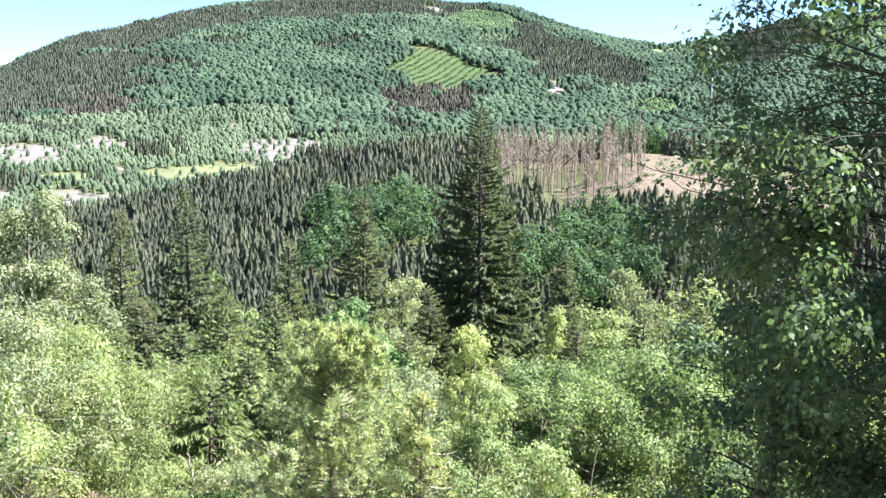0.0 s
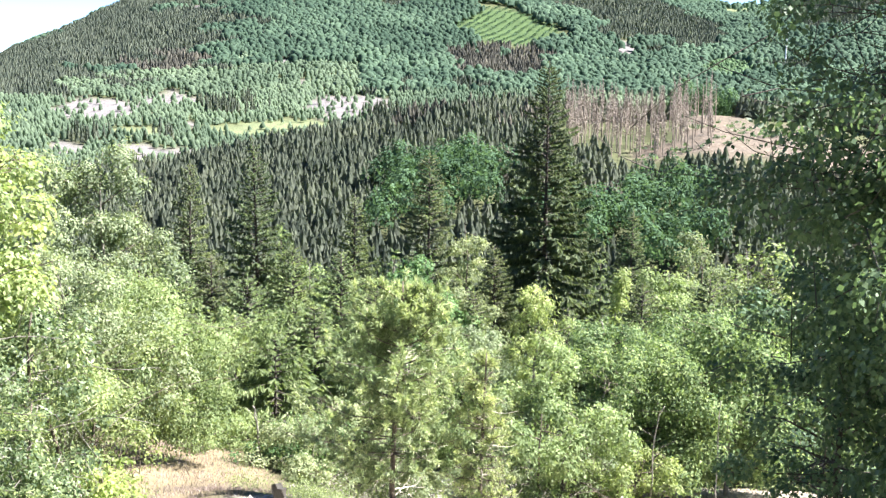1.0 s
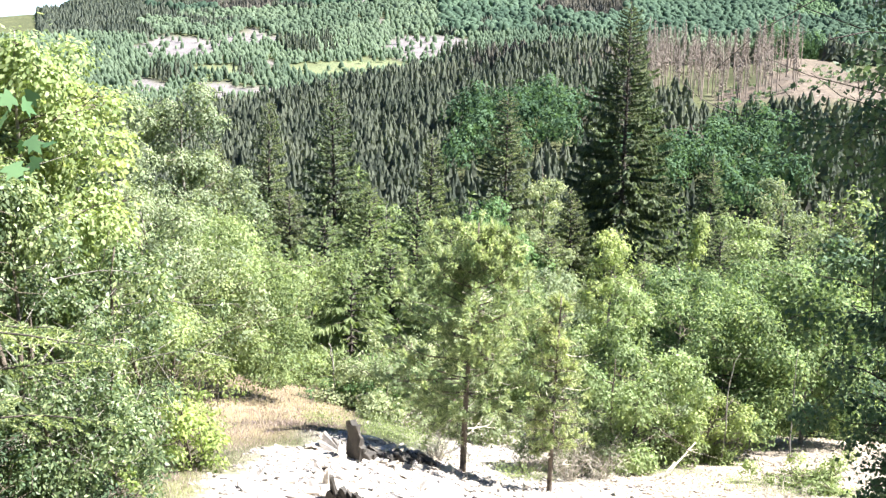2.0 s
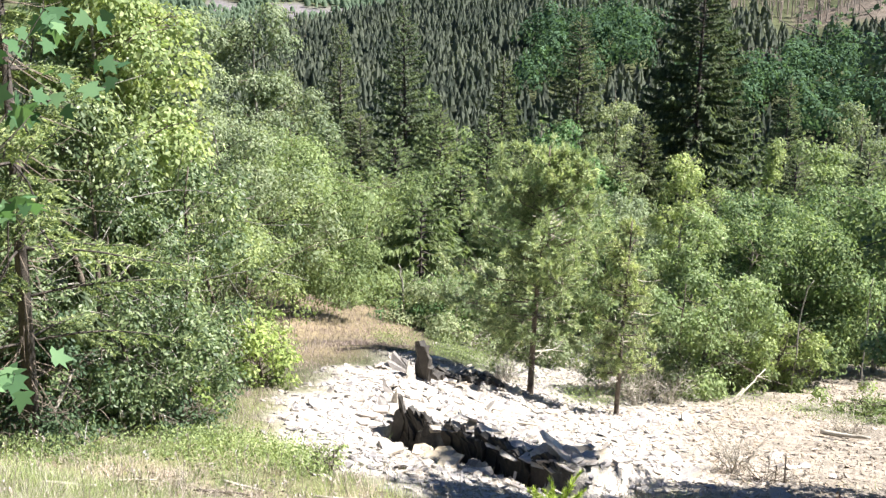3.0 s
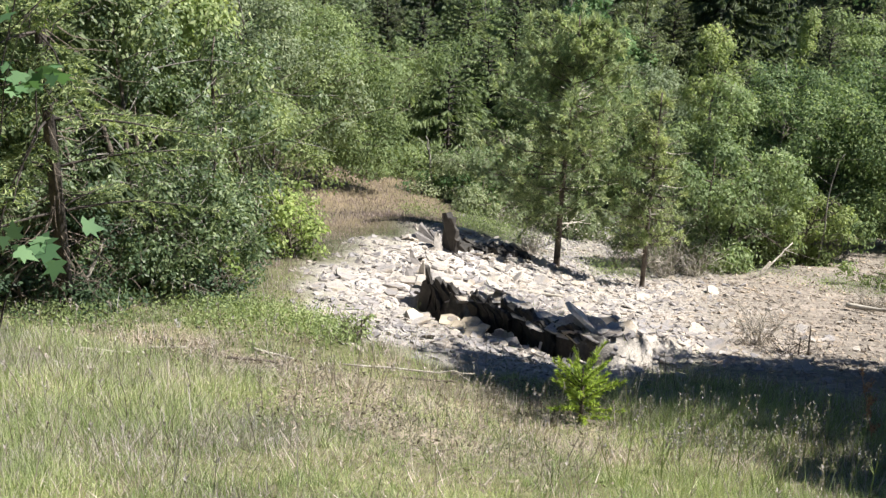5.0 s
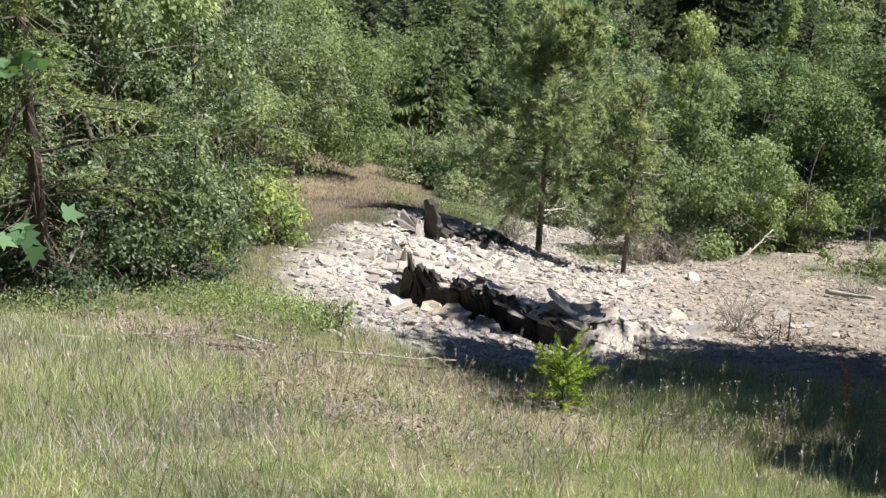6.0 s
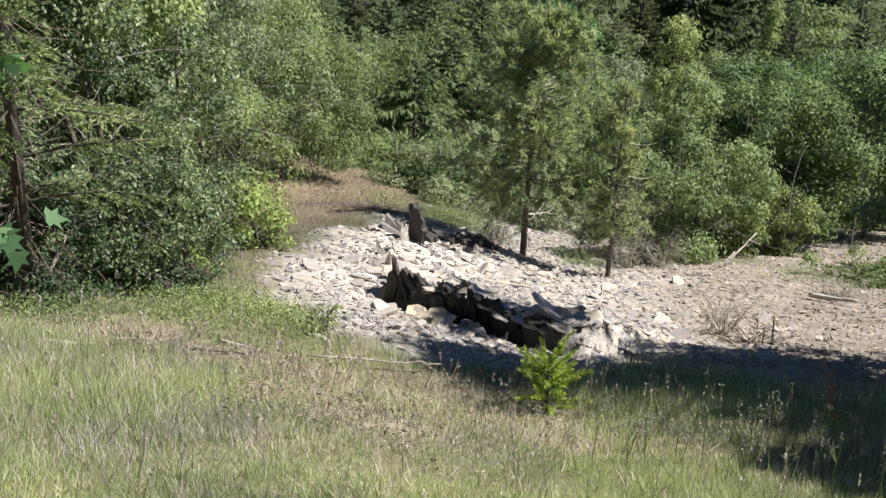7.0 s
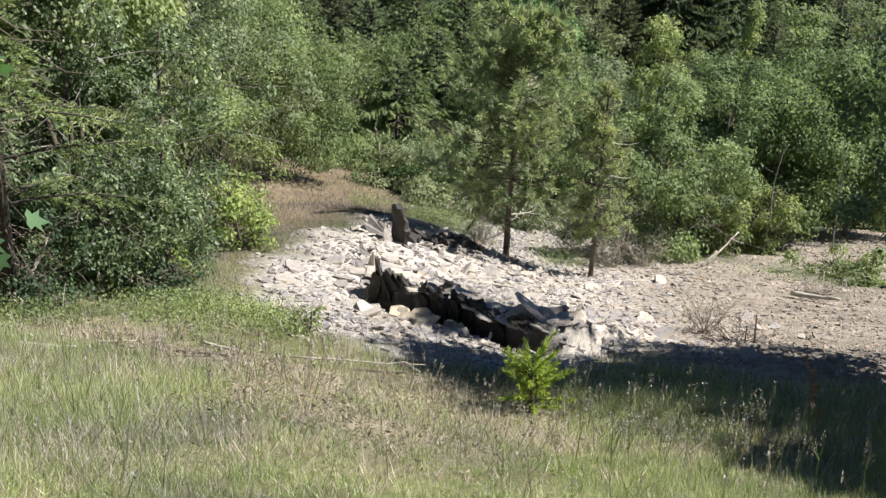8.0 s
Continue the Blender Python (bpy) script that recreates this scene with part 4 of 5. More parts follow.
def near_spruce(rng, h, r):
    """A spruce seen close: flat sprays of needled twigs in open layers, and dead twigs round the trunk."""
    root = new("spruce_tree")
    t, c, dead = Heap(), Heap(), Heap()
    t.tube([(0, 0, -0.3), (0.02, 0, h * 0.5), (0, 0.02, h)], [0.055, 0.04, 0.01], 8)
    z = 0.22 * h
    up = np.array([0, 0, 1.0])
    while z < h * 0.97:
        u = z / h
        for j in range(rng.integers(4, 6)):
            ang = rng.uniform(0, 6.28)
            out = np.array([math.cos(ang), math.sin(ang), 0])
            side = np.array([-out[1], out[0], 0])
            ln = r * min(1.0, 1.5 * (1 - u) + 0.1) * rng.uniform(0.7, 1.1)
            b = bent(rng, (0, 0, z), np.array([0, 0, z]) + out * ln - up * ln * rng.uniform(0.05, 0.3), 7, 0.05, 0.1)
            t.tube(b, np.linspace(0.011, 0.003, 7), 4)
            for q in np.arange(0.3, 1.0, 0.045):
                base = np.array([np.interp(q, np.linspace(0, 1, 7), b[:, k]) for k in range(3)])
                for sg in (-1, 1):
                    tl = (0.32 * (1.05 - q) + 0.06) * rng.uniform(0.7, 1.2)
                    way = unit(side * sg * 0.8 + out * 0.7 - up * rng.uniform(0.0, 0.45))
                    n = int(tl / 0.006)
                    f = rng.uniform(0.05, 1.0, (n, 1))
                    pos = base + way * tl * f - up * (0.12 * tl * f * f)
                    c.sheets(thorns(rng, pos, way * 0.8 + rng.normal(size=(n, 3)) * 0.5, 0.04 * rng.uniform(0.7, 1.2, n), 0.34), 3)
        z += rng.uniform(0.24, 0.36)
    for k in range(150):
        a, z = rng.uniform(0, 6.28), h * rng.uniform(0.05, 0.85)
        tip = np.array([math.cos(a), math.sin(a), rng.uniform(-0.7, 0.1)]) * rng.uniform(0.2, 0.6)
        dead.tube(bent(rng, (0, 0, z), np.array([0, 0, z]) + tip, 6, -0.05, 0.35), np.linspace(0.005, 0.0015, 6), 3)
    part("trunk", t, DARKBARK, root, smooth=True)
    part("crown", c, SPRUCE_YOUNG, root)
    tagged(part("branchwork", dead, PINEBARK, root, "bare brown inner twigs"), kind="stuff")
    return root


def build_maple(rng):
    """A maple sapling: thin stems, large leaves in tiers at their ends."""
    root = new("maple_tree")
    x0, y0 = bearing(-34.0, 7.3)
    root.location = (x0, y0, gz(x0, y0))
    t, c = Heap(), Heap()
    for az, d, el, m in ((-31.2, 7.0, -19.6, 10), (-30.2, 7.0, -12.4, 14), (-32.0, 7.1, -9.5, 14), (-29.0, 7.1, -7.6, 14), (-30.4, 7.0, -5.2, 18), (-33.0, 7.0, -15.0, 10), (-27.6, 7.2, -4.4, 14), (-26.4, 7.4, -6.0, 8)):
        x, y = bearing(az, d)
        tip = np.array([x - x0, y - y0, EYE + d * math.tan(radians(el)) - root.location[2]])
        stem = bent(rng, (rng.normal() * 0.1, rng.normal() * 0.1, -0.05), tip, 8, 0.1, 0.25)
        t.tube(stem, np.linspace(0.008, 0.002, 8), 5)
        maple_leaves(c, rng, tip + rng.normal(size=(m, 3)) * np.array([0.13, 0.13, 0.06]), 0.13)
    part("stem", t, DARKBARK, root, smooth=True)
    part("big_leaves", c, MAPLE, root, "large lobed green leaves")
    tagged(root, "young maple with large lobed leaves", "tree")


def build_near_trees():
    rng = np.random.default_rng(33)
    az, d = -5.55, 13.6
    ob = pine("pine_tree", rng, reach(az, d, -9.8), 1.0, PINE, 1900, 0.3, 0.075)
    tagged(stand(ob, az, d, 40), "young pine with an open crown on the slate heap", "tree", "young pines")
    az, d = -1.25, 13.45
    ob = pine("pine_tree", rng, reach(az, d, -13.2), 0.5, PINE, 400, 0.3, 0.065, BARK)
    tagged(stand(ob, az, d, 10), "small thin pine with a dark bare stem", "tree", "young pines")
    # the spruce, maple and sallow that crowd the near edge
    az, d = -29.9, 8.1
    h = reach(az, d, 1.5)
    ob = near_spruce(rng, h, 1.05)
    tagged(stand(ob, az, d, 20), "spruce with dead inner twigs and light green shoots", "tree")
    # extra spruce, added to darken the left edge and stop light from behind
    ob = spruce("spruce_tree", rng, reach(-34.5, 9.6, 0.5), 1.3, SPRUCE, 0.03, 1.6, 0.16, 0.25, 0.0, slim=0.3)
    tagged(stand(ob, -34.5, 9.6), "dense spruce added behind the maple to block light", "tree")
    build_maple(rng)
    for az, d, el, r, mat, leaf, count, name, label in (
        (-23.7, 11.0, -8.6, 0.75, SALLOW, 0.05, 24000, "sallow_bush", "dense glossy green sallow at the clearing's edge"),
        (-25.2, 10.6, -2.5, 1.1, SALLOW, 0.052, 30000, "sallow_bush", "tall glossy green sallow at the clearing's edge"),
        (-26.7, 9.3, -6.5, 0.75, SALLOW, 0.042, 20000, "sallow_bush", "glossy green sallow crowding a spruce"),
        (-32.5, 11.5, -1.0, 1.4, SALLOW, 0.07, 9000, "sallow_bush", "tall green sallow behind the spruce"),
        (-20.0, 14.5, -10.5, 1.0, BIRCH, 0.05, 10000, "birch_bush", "light green birch bush at the clearing's edge"),
        (-18.6, 11.6, -16.9, 0.4, YELLOW, 0.05, 4000, "young_birch", "small yellow-green sapling in dry grass"),
        # bramble leaves take dark greens to paint in the shade under the trees
        (-29.6, 9.0, -16.0, 0.45, DARKLEAF, 0.04, 3500, "bramble_bush", "bramble with leaves darkened for the shade of the trees"),
        (-27.4, 9.3, -16.5, 0.45, SHADELEAF, 0.04, 3500, "bramble_bush", "bramble with leaves darkened for the shade of the trees"),
        (-25.0, 9.7, -16.5, 0.45, SHADELEAF, 0.04, 3500, "bramble_bush", "bramble with leaves darkened for the shade of the trees"),
        (-31.4, 8.6, -15.0, 0.45, DARKLEAF, 0.04, 3500, "bramble_bush", "bramble with leaves darkened for the shade of the trees"),
        (-30.2, 8.1, -21.0, 0.42, DARKLEAF, 0.035, 3000, "bramble_bush", "low bramble with leaves darkened for the shade of the trees"),
        (-24.2, 9.4, -13.0, 0.6, SALLOW, 0.042, 18000, "sallow_bush", "low dense green sallow reaching down to the grass"),
        (-24.0, 8.9, -20.6, 0.38, DARKLEAF, 0.035, 2600, "bramble_bush", "low bramble with leaves darkened for the shade of the trees"),
        (-22.4, 9.0, -20.4, 0.2, YELLOW, 0.045, 900, "young_birch", "low yellow-green sapling in dry grass"),
        (-15.4, 18.6, -17.2, 0.35, LIME, 0.05, 1300, "young_birch", "low bright green bush behind dry grass"),
        (-15.9, 7.9, -24.0, 0.16, LIME, 0.04, 500, "young_birch", "small bright green shoot in the grass"),
    ):
        rng = np.random.default_rng(int(-az * 37 + d * 11))
        ob = broadleaf(name, rng, reach(az, d, el), r, mat, leaf, count, 0.05 if r < 0.5 else 0.1, BARK, 0.46, "dome" if name == "bramble_bush" else "oval", 40, 0.2, 3, 0.1, cover=0.7, twigwood=PALEBARK if name == "sallow_bush" else None, fine=0.6)
        tagged(stand(ob, az, d, rng.uniform(0, 360)), label, "bush")
    for az, d, el, r in ((-24.4, 11.8, 0.6, 0.75), (-26.2, 11.2, 1.6, 0.8)):
        ob = broadleaf("birch_tree", rng, reach(az, d, el), r, LIME, 0.058, 26000, 0.3, PALEBARK, 0.6, "oval", 46, 0.26, 1, 0.12, tufts=110, cover=0.85)
        tagged(stand(ob, az, d, 30), "tall light yellow-green birch behind the sallow", "tree")
    # the dark tree that overhangs the lookout's edge
    rng = np.random.default_rng(35)
    az, d = 22.0, 8.1
    ob = broadleaf("alder_tree", rng, reach(az, d, 10.0), 1.7, ALDER, 0.044, 40000, 0.3, DARKBARK, 0.72, "oval", 120, 0.12, 1, 0.3, True, 210, 1.8, 0.35, 0.52, twigwood=DARKBARK, fine=0.5)
    tagged(stand(ob, az, d, 75), "dark green alder with fine hanging branches", "tree", "alders")
    az, d = 15.6, 9.6
    ob = broadleaf("alder_tree", rng, reach(az, d, -6.5), 0.8, ALDER, 0.042, 14000, 0.25, DARKBARK, 0.72, "oval", 50, 0.16, 1, 0.2, True, 80, 0.95, 1.0, 0.7, twigwood=DARKBARK)
    tagged(stand(ob, az, d, 75), "dark green alder with fine hanging branches", "tree", "alders")
    # unseen alders, added only for the shadow they throw across the grass
    for az, d, h, r in ((36.2, 10.6, 11.3, 1.6), (40.0, 9.8, 10.1, 1.45), (45.0, 9.0, 8.9, 1.75), (46.3, 8.85, 9.6, 1.25)):
        ob = broadleaf("alder_tree", rng, h, r, DARKLEAF, 0.2, 14000, 0.2, DARKBARK, 0.75, "dome", 70, 0.24, 1, 0.2, True, 140, cover=1.9)
        tagged(stand(ob, az, d, 10), "unseen tall alder added to cast shade on the grass", "tree", "alders")

build_near_trees()


# ---------------------------------------------------------------- slate heap
def slab(rng, w, l, t):
    """A split piece of slate: an uneven many-cornered plate with a smaller, tilted top."""
    n = int(rng.integers(5, 8))
    a = np.sort(rng.uniform(0, 6.28, n)) * 0.35 + np.arange(n) / n * 6.283 * 0.65
    r = rng.uniform(0.75, 1.1, n)
    low = np.stack([np.cos(a) * r * w / 2, np.sin(a) * r * l / 2, np.full(n, -t / 2)], 1)
    top = low * np.array([0.93, 0.93, -1]) + np.array([rng.normal() * 0.03 * w, rng.normal() * 0.03 * l, 0]) + np.stack([0 * a, 0 * a, rng.normal(size=n) * 0.12 * t], 1)
    faces = [tuple(range(n))[::-1], tuple(range(n, 2 * n))] + [(i, (i + 1) % n, n + (i + 1) % n, n + i) for i in range(n)]
    return np.concatenate([low, top]), faces


def build_slate():
    rng = np.random.default_rng(44)
    root = tagged(new("slate_heap"), "heap of pale broken slate slabs on the slope", "rock heap")
    root.location = (-1.5, 11.5, gz(-1.5, 11.5))
    shift = Matrix.Translation(-root.location)
    meshes = []
    for k in range(16):
        hp = Heap()
        hp.add(*slab(rng, 1.0, rng.uniform(0.55, 0.95), rng.uniform(0.1, 0.2)))
        meshes.append(hp.mesh("slate_slab", SLATE if k < 12 else SHADEDSLATE))

    hp = Heap()
    hp.add(*slab(rng, 1.0, 0.7, 0.18))
    tan = hp.mesh("slate_slab", TANSLATE)

    def put(x, y, z, s, rx, ry, rz, thick=1.0, tall=1.0, dark=0.0):
        ob = new("slate_slab", meshes[int(rng.integers(12, 16) if rng.random() < dark else rng.integers(12))])
        ob.parent = root
        ob.matrix_basis = shift @ pose(x, y, z, rx, ry, rz) @ Matrix.Diagonal((s, s * tall, s * thick, 1))
        return ob

    ux, uy = LEDGE_B[0] - LEDGE_A[0], LEDGE_B[1] - LEDGE_A[1]
    n = math.hypot(ux, uy)
    ux, uy = ux / n, uy / n
    turn = math.degrees(math.atan2(uy, ux))
    count = 0
    # pale slabs lying along the lip, jutting out over the hollow
    for k in range(34):
        u = (k + rng.uniform(0.1, 0.9)) / 34 * 1.04 - 0.02
        off = rng.uniform(-0.02, 0.2)
        x, y = LEDGE_A[0] + ux * n * u - uy * off, LEDGE_A[1] + uy * n * u + ux * off
        bx, by = LEDGE_A[0] + ux * n * u - uy * 0.16, LEDGE_A[1] + uy * n * u + ux * 0.16
        put(x, y, gz(bx, by) + rng.uniform(0.0, 0.05), rng.uniform(0.14, 0.34), rng.normal() * 9, rng.normal() * 7 + 8, turn + rng.normal() * 35, 0.3)
        count += 1
    # two standing slabs at the heap's far end
    for az, d, s, up, rx, ry, rz, thick, tall in (
        (-12.8, 12.6, 0.2, 0.03, 20, 10, 10, 0.4, 1.2),
        (-10.35, 12.35, 0.13, 0.1, 101, 30, -20, 1.4, 1.5), (-9.6, 12.7, 0.2, 0.03, 12, 8, 20, 0.5, 1.0), (-8.9, 12.9, 0.22, 0.03, 101, 8, 60, 0.3, 0.5), (-8.3, 13.0, 0.18, 0.03, 101, -8, 10, 0.3, 0.5), (-9.3, 12.6, 0.15, 0.02, 101, 20, 80, 0.3, 0.5),
    ):
        x, y = bearing(az, d)
        put(x, y, gz(x, y) + up, s, rx, ry, rz, thick, tall, 1.0 if rx > 100 else 0.0)
        count += 1
    # jagged plates standing on edge along the break, leaning out over the hollow, coloured dark for the face's shade
    def jagged(wide, tall, low, peak, thick, mat):
        m = 10
        q = np.linspace(-0.5, 0.5, m)
        rise = tall * (1 - 1.3 * np.abs(q + 0.5 - peak)) * rng.uniform(0.55, 1.0, m)
        edge = np.concatenate([[(-0.45 * wide, -low), (0.45 * wide, -low)], np.stack([q[::-1] * wide * rng.uniform(0.94, 1.06, m), rise[::-1]], 1)])
        e = len(edge)
        back = edge * np.array([0.96, 0.92])
        hp = Heap()
        hp.add(np.concatenate([np.stack([edge[:, 0], 0.006 * np.sin(edge[:, 0] * 70), edge[:, 1]], 1), np.stack([back[:, 0], np.full(e, thick) + 0.012 * np.sin(edge[:, 0] * 40), back[:, 1]], 1)]), [tuple(range(e)), tuple(range(e, 2 * e))[::-1]] + [((i + 1) % e, i, e + i, e + (i + 1) % e) for i in range(e)])
        return part("slate_slab", hp, mat, root)

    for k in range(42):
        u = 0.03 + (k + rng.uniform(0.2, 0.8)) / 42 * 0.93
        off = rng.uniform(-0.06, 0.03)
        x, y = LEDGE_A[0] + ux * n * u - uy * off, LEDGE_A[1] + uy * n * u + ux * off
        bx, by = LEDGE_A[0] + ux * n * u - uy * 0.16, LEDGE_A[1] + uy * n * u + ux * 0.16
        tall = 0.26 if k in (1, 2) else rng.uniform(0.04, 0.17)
        plate = jagged(rng.uniform(0.1, 0.28), tall, 0.34, rng.uniform(0.0, 0.5), rng.uniform(0.02, 0.045), SHADEDSLATE)
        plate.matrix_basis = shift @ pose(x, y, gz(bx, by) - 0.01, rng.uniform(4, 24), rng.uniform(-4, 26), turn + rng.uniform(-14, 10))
    # thin pale shards standing in the hollow
    for k in range(16):
        u, off = rng.uniform(0.45, 1.0), rng.uniform(-0.2, -0.05)
        x, y = LEDGE_A[0] + ux * n * u - uy * off, LEDGE_A[1] + uy * n * u + ux * off
        plate = jagged(rng.uniform(0.05, 0.13), rng.uniform(0.06, 0.14), 0.06, rng.uniform(0.1, 0.9), 0.014, SLATE)
        plate.matrix_basis = shift @ pose(x, y, gz(x, y) + 0.03, rng.uniform(-35, 10), rng.uniform(-35, 35), turn + rng.uniform(-60, 60))
    # the low broken bank beside the standing slab, its dark plates standing in for shadow
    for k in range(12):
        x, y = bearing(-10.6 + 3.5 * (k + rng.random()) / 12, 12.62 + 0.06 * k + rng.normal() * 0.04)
        plate = jagged(rng.uniform(0.16, 0.3), rng.uniform(0.05, 0.13), 0.15, rng.uniform(0.1, 0.6), 0.05, SHADEDSLATE)
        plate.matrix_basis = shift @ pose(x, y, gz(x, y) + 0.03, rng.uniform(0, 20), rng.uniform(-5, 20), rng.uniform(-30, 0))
    # pale plates standing beside the upright slab
    for az, d, wide, tall, rx, ry, rz in ((-12.0, 12.55, 0.22, 0.34, -20, -24, 15), (-11.5, 12.35, 0.1, 0.24, -12, 4, 40), (-12.6, 11.6, 0.1, 0.2, -10, -8, 30), (-12.3, 11.2, 0.12, 0.18, -15, 10, -20), (-12.9, 11.0, 0.12, 0.15, -20, 5, 20)):
        x, y = bearing(az, d)
        plate = jagged(wide, tall, 0.1, rng.uniform(0.1, 0.4), 0.03, SLATE)
        plate.matrix_basis = shift @ pose(x, y, gz(x, y) + 0.02, rx, ry, rz)
    hp = Heap()
    front = np.array([(-0.13, -0.1), (0.11, -0.1), (0.16, 0.05), (0.2, 0.18), (0.15, 0.2), (0.16, 0.3), (0.09, 0.36), (0.08, 0.47), (0.0, 0.46), (-0.05, 0.52), (-0.13, 0.5), (-0.16, 0.38), (-0.12, 0.3), (-0.15, 0.15)])
    n_ = len(front)
    deep = [np.stack([front[:, 0] * k + j, np.full(n_, q) + 0.02 * np.sin(front[:, 1] * 23 + q * 40), front[:, 1] * (0.95 if q else 1.0)], 1) for q, k, j in ((0.0, 1.0, 0.0), (0.03, 1.06, 0.01), (0.07, 0.9, 0.02))]
    hp.add(np.concatenate(deep), [tuple(range(n_)), tuple(range(2 * n_, 3 * n_))[::-1]] + [(r * n_ + (i + 1) % n_, r * n_ + i, (r + 1) * n_ + i, (r + 1) * n_ + (i + 1) % n_) for r in range(2) for i in range(n_)])
    upright = part("standing_slab", hp, SHADEDSLATE, root, "slate slab standing upright, coloured dark for its shaded face")
    x, y = bearing(-10.98, 12.45)
    upright.matrix_basis = shift @ pose(x, y, gz(x, y), 6, 3, -22) @ Matrix.Diagonal((0.58, 0.9, 0.88, 1))
    for az, d, s, rx, ry, rz in ((-4.0, 9.0, 0.42, -30, 26, -34), (-4.9, 9.15, 0.34, -26, 10, -30), (-5.6, 9.25, 0.26, -45, -10, -40), (-8.6, 9.75, 0.3, -30, 8, -25)):
        x, y = bearing(az, d)
        put(x, y, gz(x, y) + 0.1, s, rx, ry, rz, 0.4)
        count += 1
    for k in range(22):
        x, y = bearing(rng.uniform(-4.6, -2.2), rng.uniform(8.5, 9.4))
        put(x, y, gz(x, y) + 0.03, rng.uniform(0.1, 0.3), rng.normal() * 20, rng.normal() * 20, rng.uniform(0, 360), 0.4, 1.0, 0.1)
        count += 1
    for k in range(9):
        x, y = bearing(rng.uniform(-11.2, -7.6), rng.uniform(8.9, 9.6))
        if ledge_side(x, y)[0] > -0.2:
            continue
        stained = put(x, y, gz(x, y) + 0.03, rng.uniform(0.2, 0.34), rng.normal() * 8, rng.normal() * 8, rng.uniform(0, 360), 0.5)
        stained.data = tan
        count += 1
    while count < 280:
        x, y = rng.normal(-1.6, 1.5), rng.uniform(8.0, 13.4)
        s_, u_ = ledge_side(x, y)
        if slate_cover(x, y) < 0.6 or (-0.22 < s_ < 0.05 and -0.05 < u_ < 1.05):
            continue
        s = 0.07 + 0.2 * rng.random() ** 2.4
        put(x, y, gz(x, y) + 0.025, s, rng.normal() * 13, rng.normal() * 13, rng.uniform(0, 360), 0.55)
        count += 1
    # the small broken rest
    hp, brown = Heap(), Heap()
    kinds = [slab(rng, 1.0, rng.uniform(0.3, 0.75), rng.uniform(0.08, 0.2)) for _ in range(24)]
    x, y = spread(rng, 66000, -25, 20, 6.5, 20.5)
    cov = slate_cover(x, y)
    cov = np.maximum(cov, 0.16 * step(6.5, 8.0, np.hypot(x, y)) * step(9.5, 8.5, np.hypot(x, y)) * (waves(x, y, 0.5, 2.0) > -0.2))
    s_, u_ = ledge_side(x, y)
    hollow = (s_ > -0.2) & (s_ < 0.03) & (u_ > -0.05) & (u_ < 1.05)
    ok = (rng.random(len(x)) < cov * 0.75) & ~hollow
    x, y = x[ok], y[ok]
    z = ground(x, y)
    for u, v, w in zip(x, y, z):
        verts, faces = kinds[int(rng.integers(24))]
        s = 0.025 + 0.1 * rng.random() ** 2.8
        m = np.array((Euler((rng.normal() * 0.3, rng.normal() * 0.3, rng.uniform(0, 6.28))).to_matrix() * s))
        if u + rng.normal() * 0.5 > 0.35:
            brown.add(verts @ m.T * 0.75 + np.array([u, v, w + s * 0.06]), faces)
        else:
            hp.add(verts @ m.T + np.array([u, v, w + s * 0.08]), faces)
    rest = part("slate_rubble", hp, SLATE, root, "small broken pieces of pale slate")
    rest.matrix_basis = shift
    tagged(rest, kind="stuff")
    rest = part("slate_gravel", brown, BROWNSLATE, root, "small brownish slate gravel")
    rest.matrix_basis = shift
    tagged(rest, kind="stuff")


build_slate()


